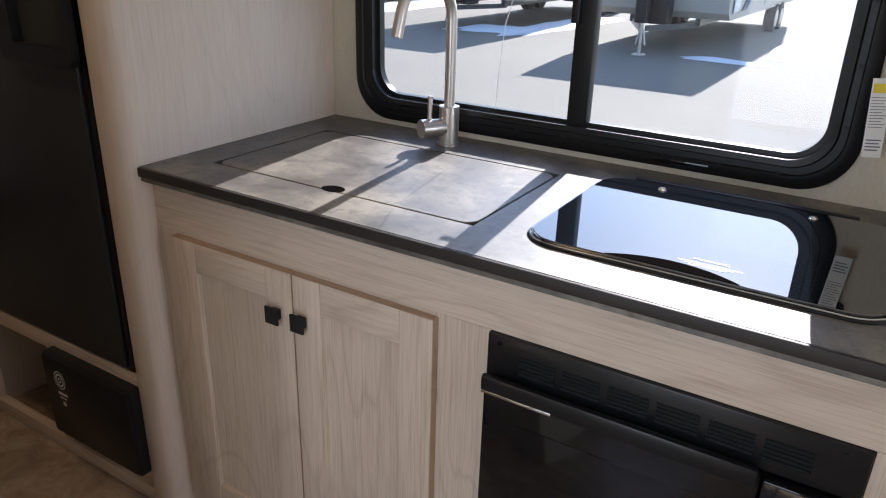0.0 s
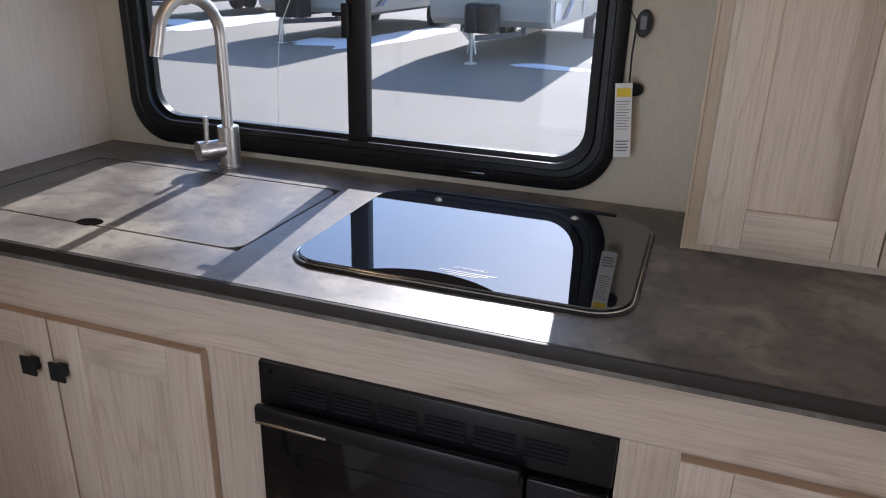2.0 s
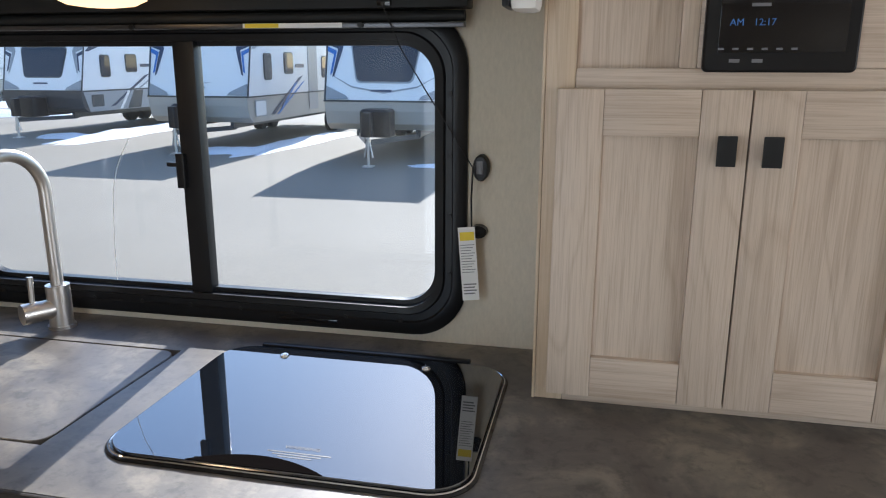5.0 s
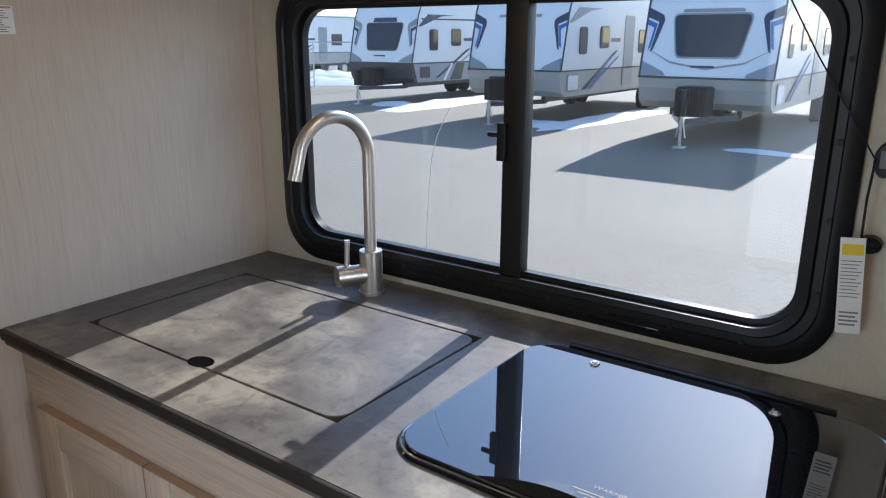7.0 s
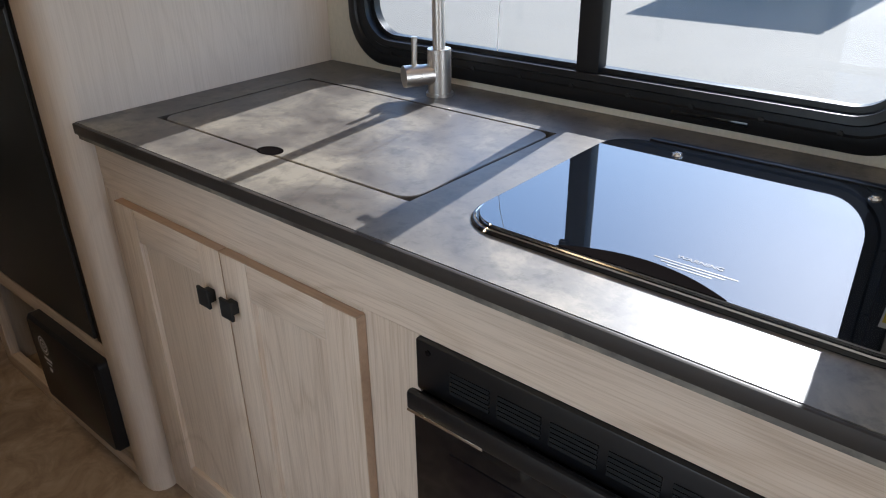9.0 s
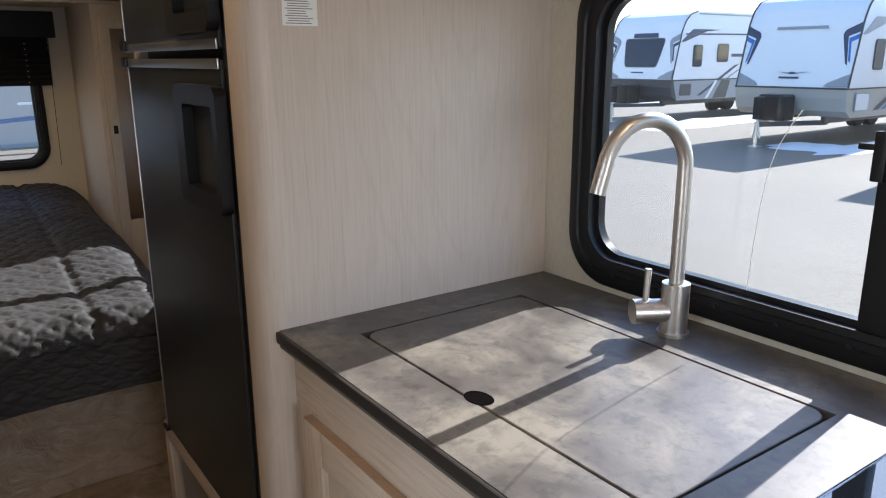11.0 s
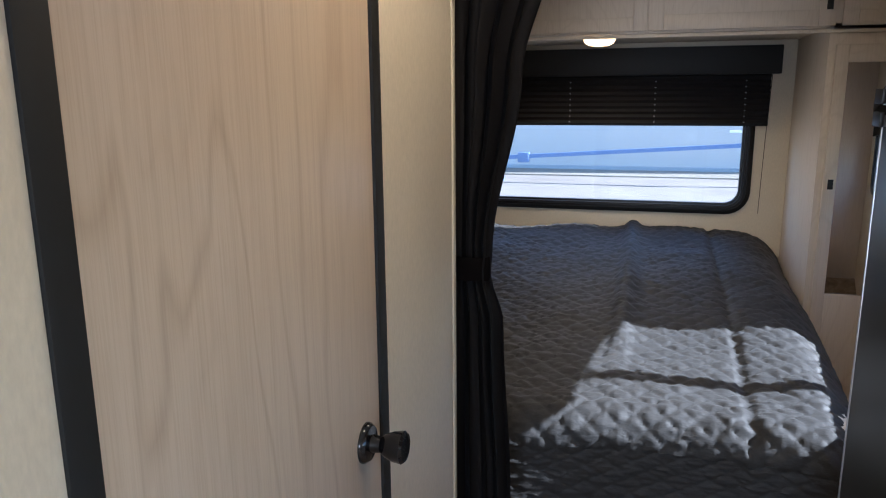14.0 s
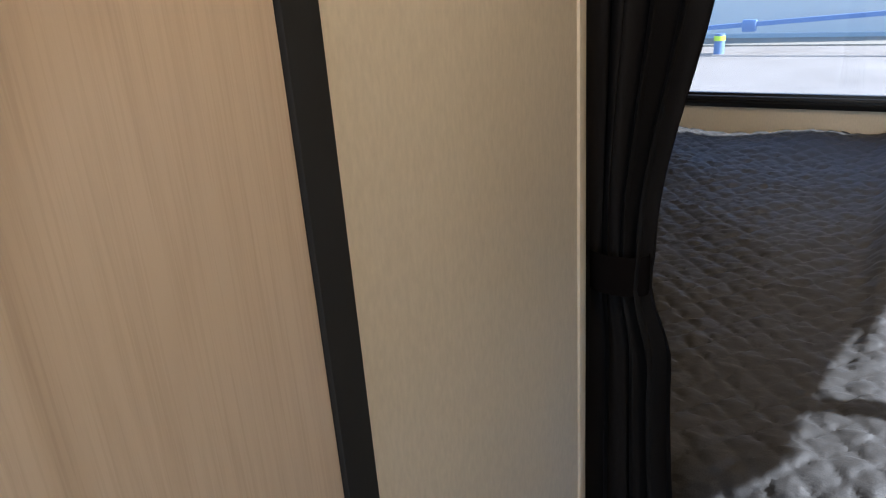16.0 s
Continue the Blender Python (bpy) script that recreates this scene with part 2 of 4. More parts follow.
put(concrete, "Base Color", ramp(concrete, tex(concrete, "ShaderNodeTexNoise", 0.8, (1, 1, 1), 6), [(0.3, (0.20, 0.165, 0.135)), (0.7, (0.26, 0.22, 0.185))]))
blue_paint = mat("faded blue paint", (0.12, 0.17, 0.30), 0.5)
lime_paint = mat("lime band", (0.5, 0.62, 0.04), 0.5)


# ---- mesh helpers ----
def part(name, bm, material, parent=None, label="", smooth=False):
    me = bpy.data.meshes.new(name)
    bmesh.ops.recalc_face_normals(bm, faces=bm.faces)
    if smooth:
        for f in bm.faces:
            f.smooth = True
    bm.to_mesh(me)
    bm.free()
    me.materials.append(material)
    ob = new(name, me)
    if smooth:
        me.set_sharp_from_angle(angle=radians(40))
    if parent is not None:
        ob.parent = parent
        top = parent
        while top.parent is not None:
            top = top.parent
        if parent is top:
            ob.matrix_parent_inverse = parent.matrix_basis.inverted()
    if label:
        ob["label"] = label
    return ob


def thing(name, at, label, category, group="", kind=""):
    e = new(name)
    e.empty_display_size = 0.1
    e.matrix_basis = Matrix.Translation(at)
    return tagged(e, label, category, group, kind)


def add_box(bm, x0, x1, y0, y1, z0, z1, bevel=0.0):
    r = bmesh.ops.create_cube(bm, size=1)
    bmesh.ops.transform(bm, matrix=Matrix.Translation(((x0 + x1) / 2, (y0 + y1) / 2, (z0 + z1) / 2)) @ Matrix.Diagonal((x1 - x0, y1 - y0, z1 - z0, 1)), verts=r["verts"])
    if bevel:
        edges = list({e for v in r["verts"] for e in v.link_edges})
        bmesh.ops.bevel(bm, geom=edges, offset=bevel, segments=2, affect="EDGES", profile=0.6)
    return bm


def box(name, lims, material, parent=None, bevel=0.002, label=""):
    return part(name, add_box(bmesh.new(), *lims, bevel), material, parent, label, smooth=bevel > 0)


def add_cyl(bm, a, b, r0, r1=None, seg=24, caps=True):
    a, b = Vector(a), Vector(b)
    m = Matrix.Translation((a + b) / 2) @ (b - a).to_track_quat("Z", "Y").to_matrix().to_4x4()
    bmesh.ops.create_cone(bm, cap_ends=caps, segments=seg, radius1=r0, radius2=r0 if r1 is None else r1, depth=(b - a).length, matrix=m)
    return bm


def cyl(name, a, b, r0, material, parent=None, r1=None, seg=24, label=""):
    return part(name, add_cyl(bmesh.new(), a, b, r0, r1, seg), material, parent, label, smooth=True)


def add_tube(bm, pts, r, seg=16):
    """A round tube along points, closed at both ends."""
    pts = [Vector(p) for p in pts]
    rings = []
    up = Vector((0.31, 0.17, 0.93))
    for i, p in enumerate(pts):
        d = (pts[min(i + 1, len(pts) - 1)] - pts[max(i - 1, 0)]).normalized()
        s = d.cross(up)
        if s.length < 0.1:
            s = d.cross(Vector((1, 0, 0)))
        s.normalize()
        u = s.cross(d)
        rr = r[i] if isinstance(r, (list, tuple)) else r
        rings.append([bm.verts.new(p + rr * (math.cos(a) * s + math.sin(a) * u)) for a in (2 * math.pi * k / seg for k in range(seg))])
    for a, b in zip(rings, rings[1:]):
        for k in range(seg):
            bm.faces.new((a[k], a[(k + 1) % seg], b[(k + 1) % seg], b[k]))
    bm.faces.new(rings[0])
    bm.faces.new(rings[-1])
    return bm


def rrect(u0, u1, v0, v1, r, n=8):
    """A rounded rectangle as (u, v) pairs."""
    out = []
    for cu, cv, a0 in ((u1 - r, v1 - r, 0), (u0 + r, v1 - r, 90), (u0 + r, v0 + r, 180), (u1 - r, v0 + r, 270)):
        for k in range(n + 1):
            a = radians(a0 + 90 * k / n)
            out.append((cu + r * math.cos(a), cv + r * math.sin(a)))
    return out


def add_loops(bm, loops, close=False, cap0=False, cap1=False):
    """Skins closed loops of equal length."""
    rows = [[bm.verts.new(p) for p in l] for l in loops]
    pairs = list(zip(rows, rows[1:])) + ([(rows[-1], rows[0])] if close else [])
    for a, b in pairs:
        for k in range(len(a)):
            j = (k + 1) % len(a)
            bm.faces.new((a[k], a[j], b[j], b[k]))
    if cap0:
        bm.faces.new(rows[0])
    if cap1:
        bm.faces.new(rows[-1])
    return bm


def add_prism(bm, pts, shift):
    """A polygon given in space, thickened by a shift."""
    shift = Vector(shift)
    return add_loops(bm, [[Vector(p) for p in pts], [Vector(p) + shift for p in pts]], cap0=True, cap1=True)


def text(name, body, size, m, material, parent=None, depth=0.0004):
    """Lettering as a mesh, set by a pose, centred."""
    cu = bpy.data.curves.new(name, "FONT")
    cu.body, cu.size, cu.extrude, cu.align_x, cu.align_y = body, size, depth, "CENTER", "CENTER"
    tmp = bpy.data.objects.new(name, cu)
    me = bpy.data.meshes.new_from_object(tmp)
    bpy.data.objects.remove(tmp)
    me.transform(m)
    me.materials.clear()
    me.materials.append(material)
    ob = new(name, me)
    if parent is not None:
        ob.parent = parent
        if parent.parent is None:
            ob.matrix_parent_inverse = parent.matrix_basis.inverted()
    return ob


def add_wall(bm, axis, at, thick, u0, u1, z0, z1, holes=()):
    """A wall on axis 'y' or 'x' at a plane, with square holes (u0, u1, z0, z1) that go through it."""
    us = sorted({u0, u1, *[h[0] for h in holes], *[h[1] for h in holes]})
    zs = sorted({z0, z1, *[h[2] for h in holes], *[h[3] for h in holes]})
    for ua, ub in zip(us, us[1:]):
        for za, zb in zip(zs, zs[1:]):
            uc, zc = (ua + ub) / 2, (za + zb) / 2
            if any(h[0] < uc < h[1] and h[2] < zc < h[3] for h in holes):
                continue
            if axis == "y":
                add_box(bm, ua, ub, min(at, at + thick), max(at, at + thick), za, zb)
            else:
                add_box(bm, min(at, at + thick), max(at, at + thick), ua, ub, za, zb)
    bmesh.ops.remove_doubles(bm, verts=bm.verts, dist=0.0005)
    seen = {}
    for f in bm.faces:
        c = f.calc_center_median()
        seen.setdefault((round(c.x, 3), round(c.y, 3), round(c.z, 3)), []).append(f)
    bmesh.ops.delete(bm, geom=[f for fs in seen.values() if len(fs) > 1 for f in fs], context="FACES_ONLY")
    return bm


def structure(ob, label, category):
    return tagged(ob, label, category, kind="structure")


# ---- setting ----
WY, PX, FY, CT = 3.075, -1.33, 2.469, 0.91       # window wall, panel beside the sink, cabinet fronts, worktop
XL, XR, YB, ZC = -4.30, 2.40, 0.77, 2.02         # bed end, far end, door side, ceiling
BY, BX0, BX1 = 1.665, -2.20, -0.80               # washroom wall
K_WIN = (-1.20, -0.095, 0.955, 1.505)
S_WIN = (-3.24, -2.50, 0.905, 1.50)
E_WIN = (1.20, 2.465, 0.885, 1.56)

structure(part("floor", add_box(bmesh.new(), XL - 0.05, XR + 0.05, YB - 0.05, WY + 0.05, -0.06, 0), floor_m), "mottled brown stone-look vinyl floor", "floor")
structure(part("ceiling", add_box(bmesh.new(), XL - 0.05, XR + 0.05, YB - 0.05, WY + 0.05, ZC, ZC + 0.06), white_ceiling), "plain off-white ceiling board", "ceiling")
structure(part("wall_north", add_wall(bmesh.new(), "y", WY, 0.026, XL, XR, 0, ZC, (K_WIN, S_WIN)), cream), "cream textured wall board round the windows", "wall")
structure(part("wall_west", add_wall(bmesh.new(), "x", XL, -0.026, YB - 0.05, WY + 0.05, 0, ZC, (E_WIN,)), cream), "cream wall board at the bed head", "wall")
# out of view; opening added for the end area lamp
structure(part("wall_east", add_wall(bmesh.new(), "x", XR, 0.05, YB - 0.05, WY + 0.05, 0, ZC, ((1.34, 2.66, 0.96, 1.54),)), cream), "plain cream end wall out of view, with an opening added for light", "wall")
# out of view; its opening is added to let light in
structure(part("wall_south", add_wall(bmesh.new(), "y", YB, -0.05, XL, XR, 0, ZC, ((-0.73, -0.07, 0.05, 1.9),)), cream), "plain cream wall out of view, with an entry opening added for light", "wall")
DX0, DX1 = -1.168, -1.735                        # washroom door
bm = add_wall(bmesh.new(), "y", BY, -0.04, BX0, BX1, 0, ZC, ((-1.785, -1.135, 0.0, 1.93),))
structure(part("wall_washroom", bm, cream), "cream washroom wall beside the door", "wall")
structure(part("wall_washroom_end", add_wall(bmesh.new(), "x", BX1, -0.04, YB, BY - 0.04, 0, ZC), cream), "plain cream washroom end wall", "wall")
structure(part("wall_washroom_bed_side", add_wall(bmesh.new(), "x", BX0, 0.04, YB, BY - 0.04, 0, ZC), cream), "plain cream washroom wall on the bed side", "wall")


# ---- outside ----
GZ = -0.62
structure(part("ground", add_box(bmesh.new(), -600, 600, -600, 600, GZ - 1, GZ), asphalt), "pale worn asphalt lot in sunlight", "ground")


# ---- kitchen ----
def slab(name, axis, at, u0, u1, d0, d1, z0, z1, material, parent, bevel=0.0015, label=""):
    """A board in front of a plane: axis 'y' faces -y, axis 'x' faces +x; d counts out of the plane."""
    lims = (u0, u1, at - d1, at - d0, z0, z1) if axis == "y" else (at + d0, at + d1, u0, u1, z0, z1)
    return box(name, lims, material, parent, bevel, label)


def pull_tab(parent, axis, at, u, z, w=0.028, h=0.042):
    """A square black pull on a short neck."""
    bm = bmesh.new()
    for d0, d1, hw, hh in ((0.0, 0.014, w * 0.3, h * 0.3), (0.014, 0.019, w * 0.5, h * 0.5)):
        add_box(bm, *((u - hw, u + hw, at - d1, at - d0) if axis == "y" else (at + d0, at + d1, u - hw, u + hw)), z - hh, z + hh, 0.001)
    part("handle", bm, black_matt, parent, "black square metal pull", True)


def shaker(parent, axis, at, u0, u1, z0, z1, pull=None, rail=0.068, up=None, across=None, thick=0.018, band=False):
    """A framed cupboard door: sunk panel, two stiles, two rails, a pull."""
    up, across = up or oak_v, across or (oak_h if axis == "y" else oak_y)
    d = slab("door", axis, at, u0 + rail - 0.006, u1 - rail + 0.006, 0.001, thick * 0.38, z0 + rail - 0.006, z1 - rail + 0.006, up, parent, 0.0)
    slab("stile", axis, at, u0, u0 + rail, 0.001, thick, z0, z1, up, d)
    slab("stile", axis, at, u1 - rail, u1, 0.001, thick, z0, z1, up, d)
    slab("rail", axis, at, u0 + rail + 0.0004, u1 - rail - 0.0004, 0.001, thick - 0.0006, z0, z0 + rail, across, d)
    slab("rail", axis, at, u0 + rail + 0.0004, u1 - rail - 0.0004, 0.001, thick - 0.0006, z1 - rail, z1, across, d)
    if band:
        slab("edge_band", axis, at, u0, u1, 0.001, thick - 0.0008, z1 + 0.0002, z1 + 0.0016, band_m, d, 0.0, "brown edge band")
        slab("edge_band", axis, at, u1 + 0.0002, u1 + 0.0016, 0.001, thick - 0.0008, z0, z1, band_m, d, 0.0, "brown edge band")
    if pull:
        pull_tab(d, axis, at - thick if axis == "y" else at + thick, *pull)
    return d


XC = 1.15                                        # end of the kitchen run
SX0, SX1, SY0, SY1 = -1.232, -0.597, 2.552, 2.922

worktop = thing("worktop", (-0.1, 2.76, 0.875), "dark slate-look laminate worktop on the kitchen units", "worktop")
bm = bmesh.new()
outer = [(XC, WY - 0.001), (PX + 0.001, WY - 0.001), (PX + 0.001, 2.444), (XC, 2.444)]
inner = [(SX1, SY1), (SX0, SY1), (SX0, SY0), (SX1, SY0)]
add_loops(bm, [[(x, y, z) for x, y in ring] for ring, z in ((outer, 0.878), (outer, CT), (inner, CT), (inner, 0.878))], close=True)
part("top", bm, counter_m, worktop)
bm = add_box(bmesh.new(), PX + 0.001, XC, 2.437, 2.4445, 0.889, CT - 0.0005, 0.003)
part("edge_band", bm, edge_m, worktop, "dark laminate edge band", True)

lid = thing("sink_cover", (-0.91, 2.74, CT - 0.012), "flush slate-look sink cover board with a finger hole", "sink cover")
bm = bmesh.new()
lo = rrect(SX0 + 0.0052, SX1 - 0.0052, SY0 + 0.0052, SY1 - 0.0052, 0.028, 8)
lo2 = rrect(SX0 + 0.0064, SX1 - 0.0064, SY0 + 0.0064, SY1 - 0.0064, 0.027, 8)
add_loops(bm, [[(x, y, CT - 0.012) for x, y in lo], [(x, y, CT - 0.0012) for x, y in lo], [(x, y, CT) for x, y in lo2]], cap0=True, cap1=True)
part("board", bm, counter_m, lid, smooth=True)
# no hole is cut: a near-black disc stands for its shade
bm = bmesh.new()
ring = [(0.023 * math.cos(a), 0.0165 * math.sin(a)) for a in (2 * math.pi * k / 28 for k in range(28))]
add_loops(bm, [[(-0.915 + 1.12 * u, 2.566 + 1.12 * v, CT + 0.0002) for u, v in ring], [(-0.915 + u, 2.566 + v, CT + 0.0008) for u, v in ring], [(-0.915 + 0.8 * u, 2.566 + 0.8 * v, CT + 0.0003) for u, v in ring]], cap1=True)
part("finger_hole", bm, flat_black, lid, "near-black oval disc for the shaded finger hole")
sinkbox = tagged(box("sink_basin", (SX0 + 0.001, SX1 - 0.001, SY0 + 0.001, SY1 - 0.001, 0.72, CT - 0.0125), groove, None, 0.0), "dark sink basin under its cover", "sink")

# tap
FX, FYY = -0.915, 2.990
tap = thing("kitchen_tap", (FX, FYY, CT), "brushed steel gooseneck tap with a side lever", "tap")
bm = add_cyl(bmesh.new(), (FX, FYY, CT), (FX, FYY, CT + 0.006), 0.0275, seg=32)
add_cyl(bm, (FX, FYY, CT + 0.006), (FX, FYY, CT + 0.092), 0.0235, seg=32)
part("body", bm, steel, tap, smooth=True)
ZA, RA = 1.196, 0.082
dirx, diry = -0.17, -0.985
pts = [(FX, FYY, CT + 0.085 + k * (ZA - CT - 0.085) / 6) for k in range(7)]
for k in range(1, 19):
    a = math.pi * k / 18 * 0.94
    d = RA * (1 - math.cos(a))
    pts.append((FX + dirx * d, FYY + diry * d, ZA + RA * math.sin(a)))
e = Vector(pts[-1]) - Vector(pts[-2])
pts.append(tuple(Vector(pts[-1]) + e.normalized() * 0.045))
part("spout", add_tube(bmesh.new(), pts, 0.0125, 24), steel, tap, smooth=True)
kx, ky = -0.50, -0.866
bm = add_cyl(bmesh.new(), (FX + kx * 0.015, FYY + ky * 0.015, CT + 0.043), (FX + kx * 0.042, FYY + ky * 0.042, CT + 0.043), 0.0205, seg=28)
add_cyl(bm, (FX + kx * 0.0425, FYY + ky * 0.0425, CT + 0.043), (FX + kx * 0.074, FYY + ky * 0.074, CT + 0.043), 0.0215, seg=28)
part("valve", bm, steel, tap, smooth=True)
bm = add_cyl(bmesh.new(), (FX + kx * 0.052, FYY + ky * 0.052, CT + 0.055), (FX + kx * 0.050, FYY + ky * 0.050, CT + 0.118), 0.0052, 0.0058, 16)
part("lever", bm, steel, tap, smooth=True)

# cooker
cook = thing("cooktop", (-0.243, 2.755, CT), "closed black glass cooktop lid set in the worktop", "cooktop")
CX0, CX1, CY0, CY1 = -0.512, 0.038, 2.535, 2.964


def rr_plate(x0, x1, y0, y1, r, z0, z1, edge=0.002):
    a, b = rrect(x0, x1, y0, y1, r, 10), rrect(x0 + edge, x1 - edge, y0 + edge, y1 - edge, max(r - edge, 0.002), 10)
    return add_loops(bmesh.new(), [[(x, y, z0) for x, y in a], [(x, y, z1 - edge) for x, y in a], [(x, y, z1) for x, y in b]], cap0=True, cap1=True)


part("pan", rr_plate(CX0, CX1, CY0, CY1, 0.066, CT + 0.0006, CT + 0.0045, 0.003), black_gloss, cook, smooth=True)
bm = bmesh.new()
a, b, c = (rrect(CX0 + k, CX1 - k, CY0 + k, CY1 - k, 0.066 - k, 10) for k in (0.0045, 0.0060, 0.0075))
add_loops(bm, [[(x, y, CT + 0.0046) for x, y in a], [(x, y, CT + 0.0060) for x, y in b], [(x, y, CT + 0.0046) for x, y in c]])
part("rim", bm, chrome, cook, "bright steel bead", True)
glass_lid = part("lid", rr_plate(CX0 + 0.0095, CX1 - 0.0095, CY0 + 0.0095, CY1 - 0.0095, 0.058, CT + 0.0048, CT + 0.0098, 0.0012), lid_glass, cook, "mirror-like black glass lid", True)
for sx in (-0.381, -0.111):
    part("lid_screw", add_cyl(add_cyl(bmesh.new(), (sx, 2.918, CT + 0.0098), (sx, 2.918, CT + 0.0128), 0.0085, 0.007, 20), (sx, 2.918, CT + 0.0128), (sx, 2.918, CT + 0.0145), 0.005, 0.004, 16), chrome, cook, "chrome screw", True)
part("hinge", add_box(bmesh.new(), -0.45, -0.04, 2.966, 2.980, CT + 0.001, CT + 0.010, 0.003), black_plastic, cook, smooth=True)
arc = [(-0.262 + 0.10 * u, CY0 + 0.011 + 0.030 * (1 - u * u)) for u in (k / 10 - 1 for k in range(21))]
bm = add_prism(bmesh.new(), [(x, y, CT + 0.0100) for x, y in arc], (0, 0, 0.0008))
part("grip", bm, flat_black, cook, "black grip recess")
text("lettering", "WARNING", 0.011, pose(-0.215, 2.607, CT + 0.0101), lid_ink, cook, 0.0001)
bm = bmesh.new()
for k in range(3):
    add_box(bm, -0.262 + 0.01 * k, -0.168 - 0.012 * k, 2.592 - 0.006 * k, 2.5945 - 0.006 * k, CT + 0.0099, CT + 0.0101)
part("small_print", bm, lid_ink, cook)

# base units
unit = thing("sink_cabinet", (-0.92, 2.77, 0), "bleached oak base unit with two framed doors", "cabinet")
box("body", (PX + 0.001, -0.56, FY + 0.02, WY - 0.001, 0.0, 0.70), oak_v, unit, 0.0)
box("top_rail", (PX + 0.001, XC, FY, FY + 0.018, 0.775, 0.8765), oak_h, unit, 0.0)
box("rail", (-1.2445, -0.6185, FY, FY + 0.0185, 0.735, 0.7745), oak_h, unit, 0.0)
box("stile", (PX + 0.001, -1.245, FY, FY + 0.0185, 0.0, 0.7745), oak_v, unit, 0.0)
box("stile", (-0.618, -0.511, FY, FY + 0.0185, 0.0, 0.7745), oak_v, unit, 0.0)
box("rail", (-1.2445, -0.6185, FY, FY + 0.0185, 0.0, 0.09), oak_h, unit, 0.0)
shaker(unit, "y", FY, -1.264, -0.931, 0.075, 0.767, (-0.970, 0.675, 0.032, 0.036), 0.066, band=True)
shaker(unit, "y", FY, -0.927, -0.611, 0.075, 0.767, (-0.905, 0.676, 0.032, 0.036), 0.068, band=True)

mid = thing("oven_cabinet", (-0.23, 2.77, 0), "bleached oak unit round the built-in microwave", "cabinet")
box("body", (-0.50, 0.04, FY + 0.05, WY - 0.001, 0.0, 0.33), oak_v, mid, 0.0)
box("panel", (-0.503, 0.045, FY, FY + 0.0185, 0.0, 0.40), oak_h, mid, 0.0)
box("stile", (0.046, 0.142, FY, FY + 0.0185, 0.0, 0.7745), oak_v, mid, 0.0)

unit2 = thing("end_cabinet", (0.6, 2.77, 0), "bleached oak base unit with two framed doors", "cabinet")
box("body", (0.143, XC, FY + 0.02, WY - 0.001, 0.0, 0.70), oak_v, unit2, 0.0)
box("rail", (0.1425, XC, FY, FY + 0.0185, 0.0, 0.09), oak_h, unit2, 0.0)
box("rail", (0.1425, 0.6595, FY, FY + 0.0185, 0.735, 0.7745), oak_h, unit2, 0.0)
shaker(unit2, "y", FY, 0.124, 0.405, 0.075, 0.772, (0.372, 0.655, 0.034, 0.038), 0.065, band=True)
shaker(unit2, "y", FY, 0.409, 0.684, 0.075, 0.772, (0.442, 0.655, 0.034, 0.038), 0.065, band=True)
box("stile", (0.66, XC, FY, FY + 0.0185, 0.0905, 0.7745), oak_v, unit2, 0.0)

# microwave
mw = thing("microwave", (-0.23, 2.46, 0.40), "built-in black microwave with vent slots over its door", "microwave")
MX0, MX1, MY = -0.510, 0.044, FY - 0.008
box("trim_frame", (MX0, MX1, MY, FY + 0.03, 0.695, 0.7738), mw_m, mw, 0.003)
box("case", (MX0 + 0.01, MX1 - 0.01, FY + 0.021, FY + 0.045, 0.402, 0.694), black_plastic, mw, 0.0)
mdoor = box("door", (MX0 + 0.003, -0.075, MY - 0.012, FY + 0.02, 0.404, 0.688), black_gloss, mw, 0.004)
box("handle", (MX0 + 0.003, -0.078, MY - 0.026, MY - 0.0125, 0.676, 0.708), mw_m, mdoor, 0.006)
# short chrome strip draws the bright line low on the handle lip
box("bright_line", (MX0 + 0.006, -0.38, MY - 0.0275, MY - 0.0255, 0.677, 0.682), chrome, mdoor, 0.0006, "bright strip")
box("window", (-0.445, -0.13, MY - 0.0135, MY - 0.0115, 0.45, 0.625), screen_m, mdoor, 0.0006)
box("control_panel", (-0.072, MX1 - 0.003, MY - 0.012, FY + 0.02, 0.404, 0.688), black_gloss, mw, 0.004)
# raised near-black bars stand for the shade in the recessed slots
for g in range(6):
    gx = -0.452 + 0.0742 * g
    for k in range(5):
        z = 0.7140 + 0.0072 * k
        slat = add_prism(bmesh.new(), [(gx, MY, z), (gx, MY - 0.003, z + 0.0005), (gx, MY - 0.0012, z + 0.0042), (gx, MY, z + 0.0042)], (0.062, 0, 0))
        part("slat", slat, slot_m, mw)
for sx in (MX0 + 0.022, MX1 - 0.03):
    cyl("screw", (sx, MY, 0.760), (sx, MY - 0.002, 0.760), 0.004, black_gloss, mw, seg=12)

# tall cabinet on the worktop
TX0, TX1, TY = 0.083, 0.680, 2.865
tall = thing("wall_cabinet", (0.37, 2.97, CT), "bleached oak cabinet with two doors standing on the worktop", "cabinet")
box("body", (TX0 + 0.0005, TX1 - 0.0005, TY + 0.019, WY - 0.001, CT + 0.0005, ZC - 0.001), oak_v, tall, 0.0)
box("side_strip", (TX0 - 0.001, TX0 + 0.004, TY - 0.003, TY + 0.0188, CT + 0.0005, ZC - 0.001), oak_edge, tall, 0.001, "tan oak edge strip")
box("stile", (TX0 + 0.0042, 0.131, TY, TY + 0.0185, CT + 0.0005, ZC - 0.001), oak_edge, tall, 0.001)
